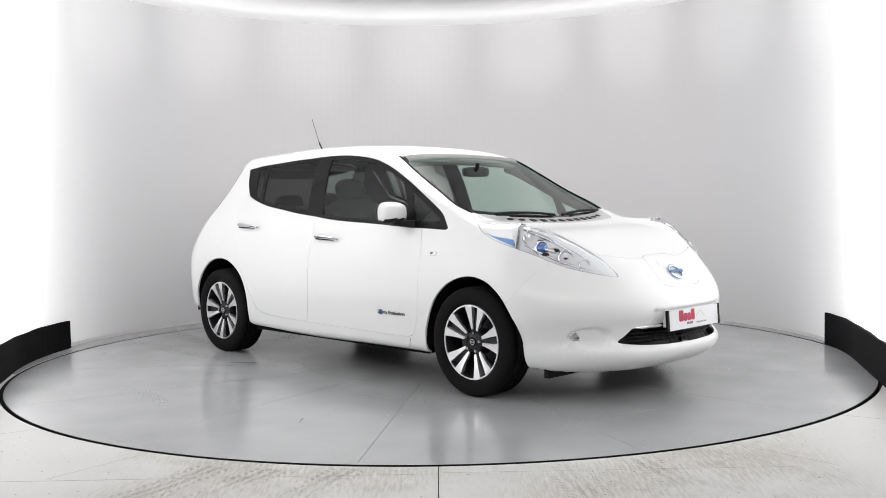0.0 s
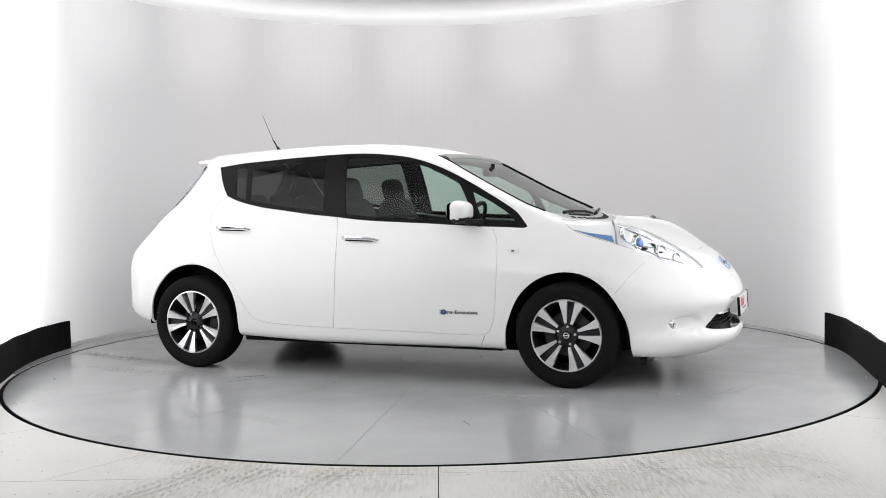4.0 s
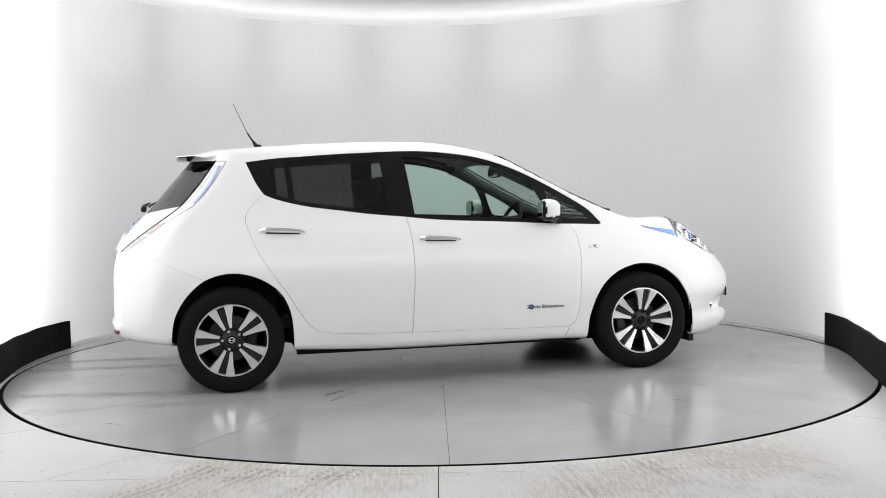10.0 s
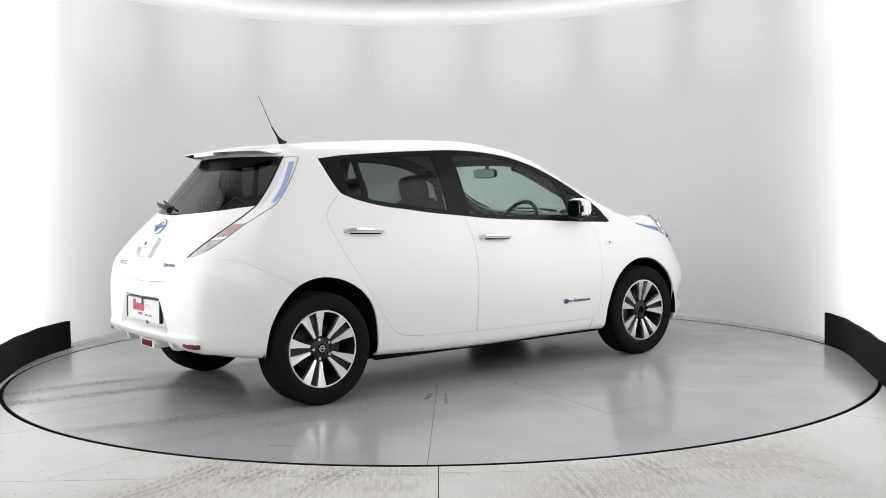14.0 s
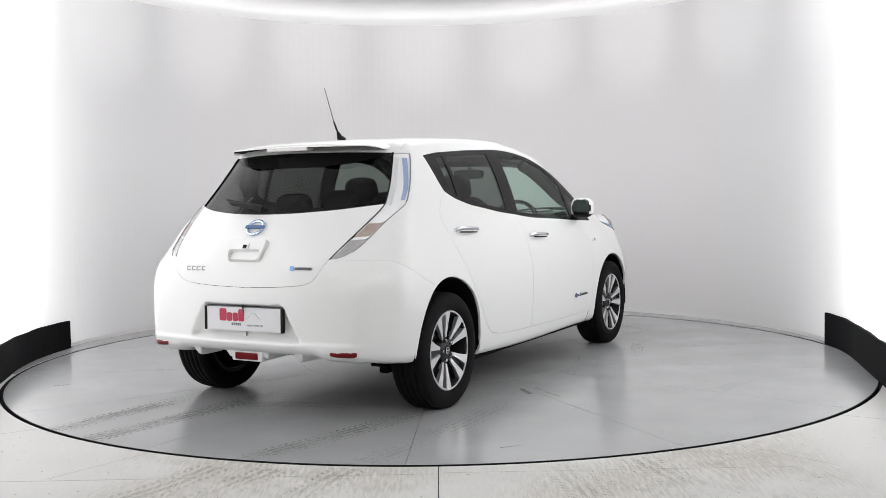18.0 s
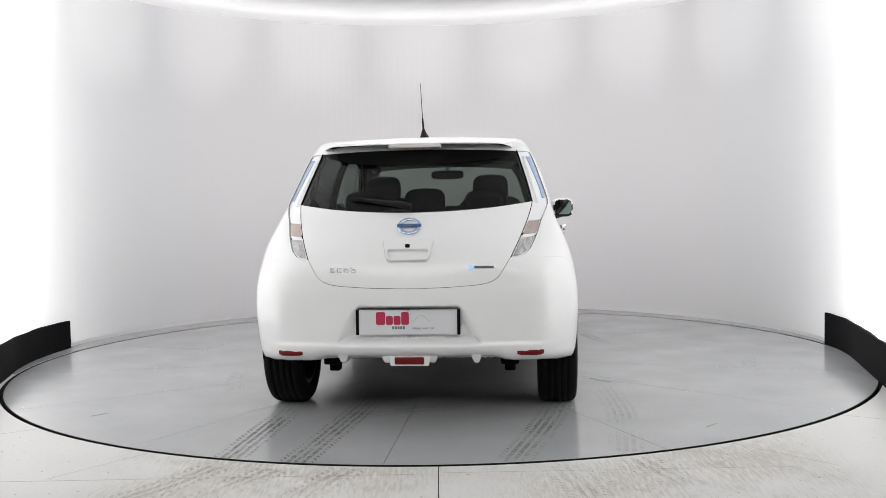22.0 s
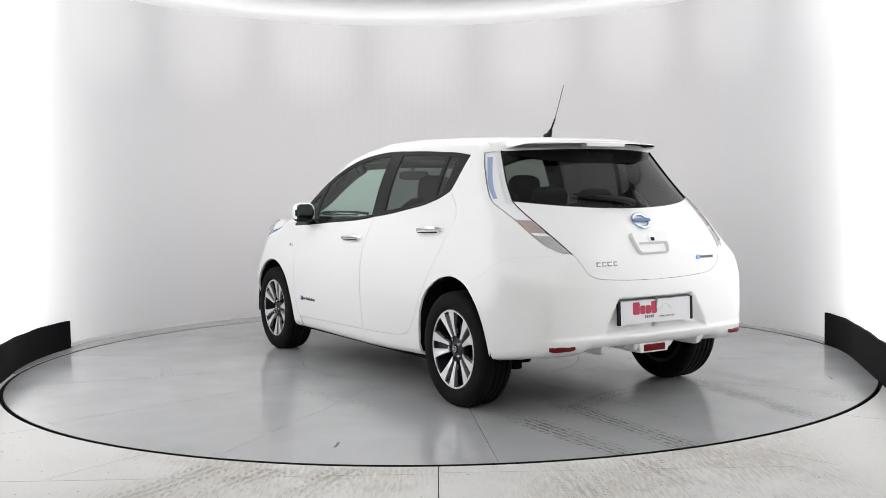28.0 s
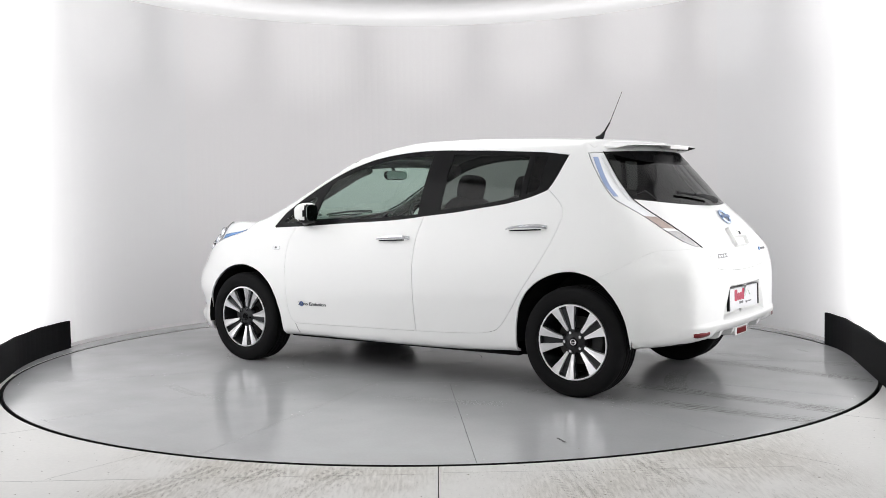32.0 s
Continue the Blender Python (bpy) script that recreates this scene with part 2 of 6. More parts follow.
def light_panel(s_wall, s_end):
    """A glowing wall screen over its black kick board; faint end paints spilled light."""
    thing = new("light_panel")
    tagged(thing, "tall curved white light panel, its glow fading over the wall and running out of view", "light panel", "light panels")
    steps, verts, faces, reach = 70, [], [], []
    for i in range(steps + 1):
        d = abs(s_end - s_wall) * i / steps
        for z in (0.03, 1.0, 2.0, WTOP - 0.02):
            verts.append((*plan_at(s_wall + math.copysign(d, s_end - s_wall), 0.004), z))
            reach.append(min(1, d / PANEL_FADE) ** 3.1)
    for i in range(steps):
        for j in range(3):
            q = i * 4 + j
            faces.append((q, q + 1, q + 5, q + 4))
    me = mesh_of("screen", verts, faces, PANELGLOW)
    at = me.attributes.new("glow_fade", "FLOAT", "POINT")
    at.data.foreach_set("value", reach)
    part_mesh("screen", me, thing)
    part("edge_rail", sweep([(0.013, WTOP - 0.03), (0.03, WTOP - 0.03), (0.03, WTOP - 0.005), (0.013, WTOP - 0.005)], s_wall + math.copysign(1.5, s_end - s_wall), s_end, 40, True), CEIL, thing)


def kick_board(s0, s1, h0, h1):
    """A black sheet standing along the wall's foot, a little wavy at its top."""
    bm, steps, prev = bmesh.new(), 40, None
    for i in range(steps + 1):
        f = i / steps
        h = h0 + (h1 - h0) * f + 0.003 * math.sin(f * 23) + 0.002 * math.sin(f * 51 + 1)
        cur = [bm.verts.new((*plan_at(s0 + (s1 - s0) * f, o), z)) for o, z in ((0.05, 0), (0.05, h), (0.035, h), (0.035, 0))]
        if prev:
            for k in range(3):
                bm.faces.new((prev[k], cur[k], cur[k + 1], prev[k + 1]))
        else:
            bm.faces.new(cur)
        prev = cur
    bm.faces.new(prev[::-1])
    bmesh.ops.recalc_face_normals(bm, faces=bm.faces)
    tagged(part("kick_board", bm, BLACKBOARD), "black vinyl kick board standing at the foot of the curved wall", "kick board", "kick boards")


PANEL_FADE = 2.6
# glow starts 1.6 m into the plain wall, painting light spilled onto it
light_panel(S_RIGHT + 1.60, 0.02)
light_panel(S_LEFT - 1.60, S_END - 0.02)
kick_board(S_RIGHT, 0.05, 0.238, 0.278)
kick_board(S_LEFT, S_END - 0.05, 0.222, 0.273)

# ceiling edge along the wall that glows in place of cove light, brightest at the wall
def ceiling_glow():
    offs = [-0.7, -0.45, -0.2, 0.0, 0.15, 0.3, 0.45, 0.6, 0.8, 1.0, 1.25]
    bm = sweep([(o, 3.052) for o in offs], 2.24, S_END - 2.33, 120)
    ob = part("trim_ceiling_glow", bm, panel_material("ceiling_edge_glow", CEIL_EDGE_GLOW))
    tagged(ob, "white ceiling edge along the curved wall, glowing in place of cove light", "ceiling light", kind="structure")
    at = ob.data.attributes.new("glow_fade", "FLOAT", "POINT")
    reach = []
    for i in range(121):
        for o in offs:
            f = min(1, max(0, (1.2 - o) / 1.5))
            reach.append(f * f * (3 - 2 * f))
    at.data.foreach_set("value", reach)


ceiling_glow()


def fill_box(m, w, h, power):
    """An unseen added fill light: black shell, glowing white front towards its -z."""
    thing = new("fill_box")
    tagged(thing, "unseen long fill light with white diffuser added under the ceiling", "soft box", "studio soft boxes")
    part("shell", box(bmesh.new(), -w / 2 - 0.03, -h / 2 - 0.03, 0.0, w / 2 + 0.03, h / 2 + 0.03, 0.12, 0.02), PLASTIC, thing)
    part("diffuser", box(bmesh.new(), -w / 2, -h / 2, -0.012, w / 2, h / 2, -0.002), glow("fill_box_glow", (1, 0.995, 0.99), power), thing)
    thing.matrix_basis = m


fill_box(look((0, -5.7, 2.50), (0, 0, 0.7)), 8.8, 0.95, FRONT_FILL)


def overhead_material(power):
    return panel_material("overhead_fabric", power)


def round_fill_box(r, z, power):
    """A round unseen fill light added under the ceiling over the turntable."""
    thing = new("overhead_fill_box")
    tagged(thing, "unseen round white fill light added over the turntable", "soft box", "studio soft boxes")
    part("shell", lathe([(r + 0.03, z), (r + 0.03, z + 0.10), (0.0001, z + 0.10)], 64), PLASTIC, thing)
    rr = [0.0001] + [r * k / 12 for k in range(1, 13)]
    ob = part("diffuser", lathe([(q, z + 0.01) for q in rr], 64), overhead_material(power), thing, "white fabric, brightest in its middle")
    at = ob.data.attributes.new("glow_fade", "FLOAT", "POINT")
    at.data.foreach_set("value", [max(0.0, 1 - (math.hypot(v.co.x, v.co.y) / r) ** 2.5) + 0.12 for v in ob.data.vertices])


round_fill_box(1.3, 2.94, TOP_FILL)


def wall_washer(angle):
    """A small spot under the ceiling that throws a pool of light on the wall's upper part."""
    x, y = WC[0] + (WR - 1.55) * math.cos(angle), WC[1] + (WR - 1.55) * math.sin(angle)
    thing = new("wall_washer")
    thing.location = (x, y, 3.06)
    tagged(thing, "small white ceiling spotlight washing the curved wall", "spotlight", "ceiling spotlights")
    part("stem", tube(bmesh.new(), [(0, 0, 0), (0, 0, -0.05)], 0.010, 8), CEIL, thing)
    part("can", lathe([(0.0001, -0.045), (0.035, -0.045), (0.040, -0.05), (0.040, -0.085)], 20), CEIL, thing)
    data = bpy.data.lights.new("spot", "SPOT")
    data.energy, data.spot_size, data.spot_blend, data.shadow_soft_size = SPOT_WATTS, radians(44), 0.95, 0.04
    lamp = new("lamp", data)
    lamp.matrix_basis = look((x, y, 2.965), (WC[0] + WR * math.cos(angle), WC[1] + WR * math.sin(angle), 2.70))


for k in range(-4, 5):
    wall_washer(radians(92.0) + k * radians(21.5))
# ---------------------------------------------------------------- the car's body as a smooth shape
# Car space: x forward, y to its left, z up, on the turntable's plane; origin on the turntable's axis.
def curve(*pts):
    """A smooth line through a few styling points (x, value)."""
    xs, ys = np.array([p[0] for p in pts], float), np.array([p[1] for p in pts], float)
    sl = np.diff(ys) / np.diff(xs)
    m = np.empty(len(xs))
    h = np.diff(xs)
    m[1:-1] = (sl[:-1] * h[1:] + sl[1:] * h[:-1]) / (h[1:] + h[:-1])
    m[0], m[-1] = sl[0], sl[-1]

    g = np.linspace(xs[0], xs[-1], 1500)
    i = np.clip(np.searchsorted(xs, g) - 1, 0, len(xs) - 2)
    d = xs[i + 1] - xs[i]
    t = (g - xs[i]) / d
    v = ((2 * t ** 3 - 3 * t ** 2 + 1) * ys[i] + (t ** 3 - 2 * t ** 2 + t) * d * m[i]
         + (3 * t ** 2 - 2 * t ** 3) * ys[i + 1] + (t ** 3 - t ** 2) * d * m[i + 1])
    g = np.concatenate([[xs[0] - 1], g, [xs[-1] + 1]])
    v = np.concatenate([[ys[0] - m[0]], v, [ys[-1] + m[-1]]])

    def value(x):
        return np.interp(x, g, v)
    return value


def smax(a, b, k):
    """The larger of two, with a rounded change from one to the other."""
    return np.maximum(a, b) + np.maximum(k - np.abs(a - b), 0) ** 2 / (4 * k)


def step(t):
    """A soft step from 0 to 1."""
    t = np.clip(t, 0, 1)
    return t * t * (3 - 2 * t)


TOP = curve((-2.3, 1.415), (-1.9, 1.467), (-1.6, 1.503), (-1.3, 1.526), (-0.9, 1.546), (-0.5, 1.555), (-0.15, 1.543), (0.1, 1.502),
            (0.3, 1.442), (0.5, 1.341), (0.75, 1.210), (1.0, 1.094), (1.16, 1.028), (1.3, 0.988), (1.58, 0.942), (1.85, 0.820), (2.0, 0.750), (2.1, 0.66), (2.2, 0.495))
SIDE = curve((0.1, 0.80), (0.2, 0.835), (0.3, 0.856), (0.45, 0.867), (0.6, 0.870), (0.72, 0.8635), (0.82, 0.846), (0.95, 0.804), (1.05, 0.760),
             (1.2, 0.719), (1.35, 0.667), (1.5, 0.587), (1.6, 0.515))
NOSE = curve((0.1, 1.85), (0.16, 1.98), (0.22, 2.055), (0.29, 2.085), (0.35, 2.068), (0.42, 2.085), (0.5, 2.125), (0.6, 2.112), (0.7, 2.050), (0.8, 1.985), (0.95, 1.87))
TAIL = curve((0.15, -1.98), (0.22, -2.10), (0.3, -2.198), (0.4, -2.240), (0.5, -2.245), (0.6, -2.244), (0.72, -2.240), (0.86, -2.205), (1.0, -2.122),
             (1.12, -2.012), (1.25, -1.903), (1.4, -1.772), (1.5, -1.682))
TAIL_D = curve((0.3, 0.30), (0.8, 0.30), (1.0, 0.23), (1.25, 0.21), (1.5, 0.20))
TAIL_W = curve((0.3, 0.86), (0.8, 0.86), (1.0, 0.735), (1.25, 0.62), (1.5, 0.58))
TAIL_N = curve((0.3, 12.0), (0.72, 11.0), (0.88, 4.4), (1.0, 2.8), (1.25, 2.6), (1.5, 2.4))
FLOOR = curve((-2.4, 0.37), (-2.15, 0.335), (-1.9, 0.305), (-1.2, 0.24), (0.8, 0.215), (1.5, 0.205), (1.8, 0.175), (2.0, 0.18), (2.2, 0.22))


LAMP_LINE = curve((1.0, 0.70), (1.25, 0.69), (1.5, 0.675), (1.66, 0.62), (1.8, 0.55), (1.95, 0.46), (2.1, 0.40))


def plate_edge(z):
    """Half the width of the plate recess in the rear bumper."""
    return 0.365 - 0.55 * (z - 0.445)


def body_field(x, y, z):
    """Below zero inside the car's closed outer form."""
    a = np.abs(y)
    narrow = 0.015 * np.clip((x - 0.35) / 0.55, 0, 1.6) ** 2 * np.clip((z - 0.70) / 0.25, 0, 1)
    tuck = 0.055 * step((-1.80 - x) / 0.34) * step((0.60 - z) / 0.28)
    g_side = (a - SIDE(z) + narrow + tuck) * 0.93
    wrap = 0.062 * np.clip((x - 0.1) / 0.5, 0, 1) * np.clip((1.9 - x) / 0.7, 0, 1)
    xt = x + wrap * (a / 0.7) ** 2.2
    top = TOP(xt) - 0.018 * (a / 0.55) ** 2.2 * np.clip((0.6 - x) / 0.5, 0, 1)
    top = top + 0.046 * np.exp(-((a - LAMP_LINE(x)) / 0.085) ** 2) * step((x - 1.08) / 0.30) * step((2.02 - x) / 0.45)
    slope = (TOP(xt + 0.01) - TOP(xt - 0.01)) / 0.02
    g_top = (z - top) / np.sqrt(1 + slope ** 2)
    ledge = 0.034 * step((0.352 - z) / 0.028) * step((0.74 - a) / 0.14) * step((z - 0.18) / 0.1)
    pocket = 0.036 * step((1.15 - np.hypot((a - 0.606) / 0.085, (z - 0.394) / 0.046)) / 0.45)
    pocket = pocket + 0.018 * step((0.345 - a) / 0.03) * step((0.532 - z) / 0.014) * step((z - 0.40) / 0.03)
    g_nose = (x - NOSE(z) - ledge + pocket + 0.545 * (a / 0.86) ** 2.75) * 0.9
    plate = step((plate_edge(z) - a) / 0.03) * step((z - 0.425) / 0.03) * step((0.622 - z) / 0.012)
    lip = 0.016 * step((0.445 - z) / 0.03) * step((0.80 - a) / 0.2)
    g_tail = (TAIL(z) - lip + 0.046 * plate + 0.075 * step((0.92 - z) / 0.2) * (a / 0.86) ** 2 + TAIL_D(z) * (a / TAIL_W(z)) ** TAIL_N(z) - x) * 0.85
    g_corner = 0.80 * a + 0.60 * (TAIL(z) - x) - 0.520 - 1.5 * np.maximum(z - 0.80, 0) - np.maximum(x + 1.9, 0)
    g = smax(g_side, g_top, 0.04)
    g = smax(g, g_nose, 0.10)
    g = smax(g, g_tail, 0.04)
    g = smax(g, g_corner, 0.03)
    arch = 0.022 * step((0.50 - a) / 0.07) * step((-1.90 - x) / 0.18)
    return smax(g, FLOOR(x) + arch - z, 0.05)


SP_A, SP_B, SP_Z, SP_R, SP_T = -1.30, 1.30, 0.66, 0.85, 0.75    # the capsule on whose skin the body is laid out


def on_body(s, v):
    """Points of the body for skin coordinates s (along) and v (around, from the floor to the roof, the car's left side)."""
    s, v = np.asarray(s, float), np.asarray(v, float)
    th = v / SP_T
    ox = np.clip(s, SP_A, SP_B)
    ph = np.clip((s - ox) / SP_R, -math.pi / 2, math.pi / 2)
    d = np.stack([np.sin(ph), np.cos(ph) * np.sin(th), -np.cos(ph) * np.cos(th)], -1)
    o = np.stack([ox, 0 * ox, 0 * ox + SP_Z], -1)
    lo, hi = np.zeros(s.shape), np.full(s.shape, 1.6)
    for _ in range(34):
        mid = (lo + hi) / 2
        p = o + d * mid[..., None]
        out = body_field(p[..., 0], p[..., 1], p[..., 2]) > 0
        hi, lo = np.where(out, mid, hi), np.where(out, lo, mid)
    return o + d * hi[..., None]


def skin(p):
    """Skin coordinates of points in car space."""
    p = np.asarray(p, float)
    ox = np.clip(p[..., 0], SP_A, SP_B)
    d = p - np.stack([ox, 0 * ox, 0 * ox + SP_Z], -1)
    rad = np.hypot(d[..., 1], d[..., 2])
    ph = np.arctan2(d[..., 0], rad)
    th = np.arctan2(np.abs(d[..., 1]), -d[..., 2])
    return np.stack([ox + ph * SP_R, th * SP_T], -1)


def normal_at(p):
    e, g = 0.004, []
    for k in range(3):
        q, r = p.copy(), p.copy()
        q[..., k] += e; r[..., k] -= e
        g.append(body_field(q[..., 0], q[..., 1], q[..., 2]) - body_field(r[..., 0], r[..., 1], r[..., 2]))
    g = np.stack(g, -1)
    return g / np.maximum(np.linalg.norm(g, axis=-1, keepdims=True), 1e-9)


def ray_to_body(o, d, far=3.0):
    """First meeting of rays (from outside) with the body."""
    o, d = np.asarray(o, float), np.asarray(d, float)
    steps = np.linspace(0, far, 140)
    p = o[:, None, :] + d[:, None, :] * steps[None, :, None]
    ins = body_field(p[..., 0], p[..., 1], p[..., 2]) < 0
    first = np.argmax(ins, axis=1)
    hi = np.where(ins.any(1), steps[first], np.nan)
    lo = hi - steps[1]
    for _ in range(24):
        m = (lo + hi) / 2
        p = o + d * m[..., None]
        ins = body_field(p[..., 0], p[..., 1], p[..., 2]) < 0
        hi, lo = np.where(ins, m, hi), np.where(ins, lo, m)
    return o + d * hi[..., None]


def from_side(pts):
    """Side-view points (x, z) laid on the left flank."""
    p = np.array(pts, float)
    o = np.stack([p[:, 0], np.full(len(p), 1.2), p[:, 1]], -1)
    return ray_to_body(o, np.broadcast_to([0, -1.0, 0], o.shape), 1.2)


def from_back(pts):
    """Back-view points (y, z) laid on the tail."""
    p = np.array(pts, float)
    o = np.stack([np.full(len(p), -2.6), p[:, 0], p[:, 1]], -1)
    return ray_to_body(o, np.broadcast_to([1.0, 0, 0], o.shape), 1.8)


def from_front(pts):
    p = np.array(pts, float)
    o = np.stack([np.full(len(p), 2.6), p[:, 0], p[:, 1]], -1)
    return ray_to_body(o, np.broadcast_to([-1.0, 0, 0], o.shape), 1.8)


def from_top(pts):
    p = np.array(pts, float)
    o = np.stack([p[:, 0], p[:, 1], np.full(len(p), 1.8)], -1)
    return ray_to_body(o, np.broadcast_to([0, 0, -1.0], o.shape), 1.5)
# ---------------------------------------------------------------- the car: outlines of its panels (left side)
Y0 = -0.038    # the car stands this far off the turntable's axis
car = new("hatchback_car")
tagged(car, "white five-door electric hatchback car standing on the turntable", "car")


def smooth_line(ctrl, step=0.022):
    """A rounded line through control points, cut into short steps."""
    c = np.array(ctrl, float)
    if len(c) < 3:
        n = max(2, int(np.linalg.norm(c[-1] - c[0]) / step) + 1)
        return c[0] + (c[-1] - c[0]) * np.linspace(0, 1, n)[:, None]
    ext = np.vstack([2 * c[0] - c[1], c, 2 * c[-1] - c[-2]])
    out = []
    for i in range(1, len(ext) - 2):
        p0, p1, p2, p3 = ext[i - 1:i + 3]
        n = max(2, int(np.linalg.norm(p2 - p1) / step) + 1)
        t = np.linspace(0, 1, n, endpoint=False)[:, None]
        out.append(0.5 * (2 * p1 + (p2 - p0) * t + (2 * p0 - 5 * p1 + 4 * p2 - p3) * t ** 2 + (3 * p1 - p0 - 3 * p2 + p3) * t ** 3))
    out.append(c[-1:])
    return np.vstack(out)


def side_line(*pts):
    q = smooth_line(pts)
    p = from_side(q)
    miss = np.isnan(p[:, 1])
    p[miss] = np.stack([q[miss, 0], np.full(miss.sum(), 0.83), q[miss, 1]], -1)
    return skin(p)


def back_line(*pts):
    return skin(from_back(smooth_line(pts)))


def front_line(*pts):
    return skin(from_front(smooth_line(pts)))


def top_line(*pts):
    return skin(from_top(smooth_line(pts)))


def free_line(*pts):
    """Points near the body in space, dropped on it towards its spine."""
    return skin(smooth_line(pts))


def ring(*lines):
    """One closed outline from lines that follow each other."""
    pts = [lines[0]]
    for q in lines[1:]:
        e = pts[-1][-1]
        pts.append(q if np.linalg.norm(q[0] - e) <= np.linalg.norm(q[-1] - e) else q[::-1])
    r = np.vstack(pts)
    keep = [0] + [i for i in range(1, len(r)) if np.linalg.norm(r[i] - r[i - 1]) > 1e-5]
    return r[keep]


VMAX = math.pi * SP_T
# side glass
dlo_top = side_line((0.923, 0.984), (0.891, 1.021), (0.829, 1.084), (0.649, 1.194), (0.467, 1.293), (0.285, 1.374), (0.10, 1.431), (-0.086, 1.460),
                    (-0.273, 1.474), (-0.46, 1.474), (-0.646, 1.466), (-0.833, 1.458), (-1.019, 1.446), (-1.204, 1.434), (-1.315, 1.421), (-1.398, 1.410))
dlo_rear = side_line((-1.398, 1.410), (-1.343, 1.283), (-1.295, 1.205))
dlo_low_r = side_line((-1.295, 1.205), (-1.227, 1.178), (-1.152, 1.155), (-1.004, 1.123), (-0.82, 1.098), (-0.637, 1.073), (-0.402, 1.050))
dlo_low_f = side_line((-0.402, 1.050), (-0.272, 1.035), (-0.09, 1.021), (0.273, 1.004), (0.454, 0.993), (0.698, 0.981))
dlo_low_t = side_line((0.698, 0.981), (0.80, 0.977), (0.905, 0.973), (0.923, 0.984))
DLO = ring(dlo_top, dlo_rear, dlo_low_r, dlo_low_f, dlo_low_t)
PANE_SMALL = ring(side_line((-1.255, 1.405), (-1.165, 1.412)), side_line((-1.165, 1.412), (-1.140, 1.175)), side_line((-1.140, 1.175), (-1.205, 1.200), (-1.228, 1.225)), side_line((-1.228, 1.225), (-1.255, 1.405)))
PANE_REAR = ring(side_line((-1.128, 1.415), (-0.83, 1.433), (-0.55, 1.446)), side_line((-0.55, 1.446), (-0.515, 1.088)), side_line((-0.515, 1.088), (-0.80, 1.120), (-1.103, 1.166)), side_line((-1.103, 1.166), (-1.128, 1.415)))
PANE_FRONT = ring(side_line((-0.392, 1.446), (-0.25, 1.446), (-0.08, 1.434), (0.09, 1.406), (0.27, 1.352), (0.44, 1.274)), side_line((0.44, 1.274), (0.515, 1.14), (0.545, 1.020)), side_line((0.545, 1.020), (0.27, 1.030), (-0.09, 1.046), (-0.345, 1.064)), side_line((-0.345, 1.064), (-0.392, 1.446)))
PANE_TIP = ring(side_line((0.545, 1.205), (0.66, 1.145), (0.78, 1.072), (0.845, 1.015)), side_line((0.845, 1.015), (0.74, 1.010), (0.625, 1.022)), side_line((0.625, 1.022), (0.58, 1.11), (0.545, 1.205)))
# doors
b_seam = side_line((-0.402, 1.050), (-0.380, 0.922), (-0.374, 0.78), (-0.376, 0.636), (-0.388, 0.417), (-0.397, 0.318))
f_edge = side_line((0.698, 0.981), (0.716, 0.946), (0.740, 0.885), (0.749, 0.76), (0.746, 0.64), (0.740, 0.53), (0.731, 0.435), (0.708, 0.355), (0.678, 0.320), (0.630, 0.306))
f_low = side_line((0.630, 0.306), (0.26, 0.310), (-0.10, 0.314), (-0.397, 0.318))
r_low = side_line((-0.397, 0.318), (-0.644, 0.324), (-0.861, 0.334), (-0.955, 0.347))
r_edge = side_line((-0.955, 0.347), (-1.00, 0.362), (-1.042, 0.395), (-1.108, 0.485), (-1.176, 0.595), (-1.25, 0.70), (-1.323, 0.813), (-1.373, 0.915), (-1.405, 1.01), (-1.412, 1.060), (-1.395, 1.108), (-1.355, 1.155), (-1.295, 1.205))
DOOR_F = ring(dlo_low_f, f_edge, f_low, b_seam[::-1])
DOOR_R = ring(dlo_low_r[::-1], b_seam, r_low, r_edge)
# wheel arches
ARCH_R = ring(side_line((-1.872, 0.27), (-1.866, 0.386), (-1.838, 0.496), (-1.769, 0.605), (-1.66, 0.695), (-1.515, 0.730), (-1.370, 0.704), (-1.246, 0.630), (-1.178, 0.535), (-1.147, 0.412), (-1.138, 0.215)), free_line((-1.138, 0.80, 0.215), (-1.138, 0.50, 0.20), (-1.87, 0.50, 0.20), (-1.872, 0.80, 0.27)))
ARCH_F = ring(side_line((0.790, 0.20), (0.800, 0.342), (0.820, 0.415), (0.857, 0.505), (0.915, 0.590), (1.019, 0.668), (1.164, 0.708), (1.307, 0.686), (1.428, 0.605), (1.515, 0.480), (1.556, 0.362), (1.574, 0.20)), free_line((1.574, 0.78, 0.20), (1.574, 0.46, 0.19), (0.79, 0.46, 0.19), (0.79, 0.80, 0.20)))
# windscreen, cowl, bonnet
ws_side = free_line((0.250, 0.548, 1.440), (0.483, 0.598, 1.323), (0.707, 0.622, 1.203), (0.880, 0.642, 1.110), (1.000, 0.622, 1.058))
ws_base = top_line((1.000, 0.622), (1.045, 0.52), (1.09, 0.40), (1.128, 0.24), (1.145, 0.10), (1.148, 0.0))
ws_top = top_line((0.250, 0.548), (0.225, 0.40), (0.212, 0.2), (0.208, 0.0))
mid_ws = np.array([[0.208, VMAX], [1.148, VMAX]])
WSCREEN = ring(ws_top[::-1], ws_side, ws_base, mid_ws[::-1])
cowl_low = top_line((1.000, 0.622), (1.10, 0.585), (1.165, 0.535), (1.215, 0.40), (1.245, 0.25), (1.262, 0.10), (1.266, 0.0))
COWL = ring(ws_base, np.array([[1.148, VMAX], [1.266, VMAX]]), cowl_low)
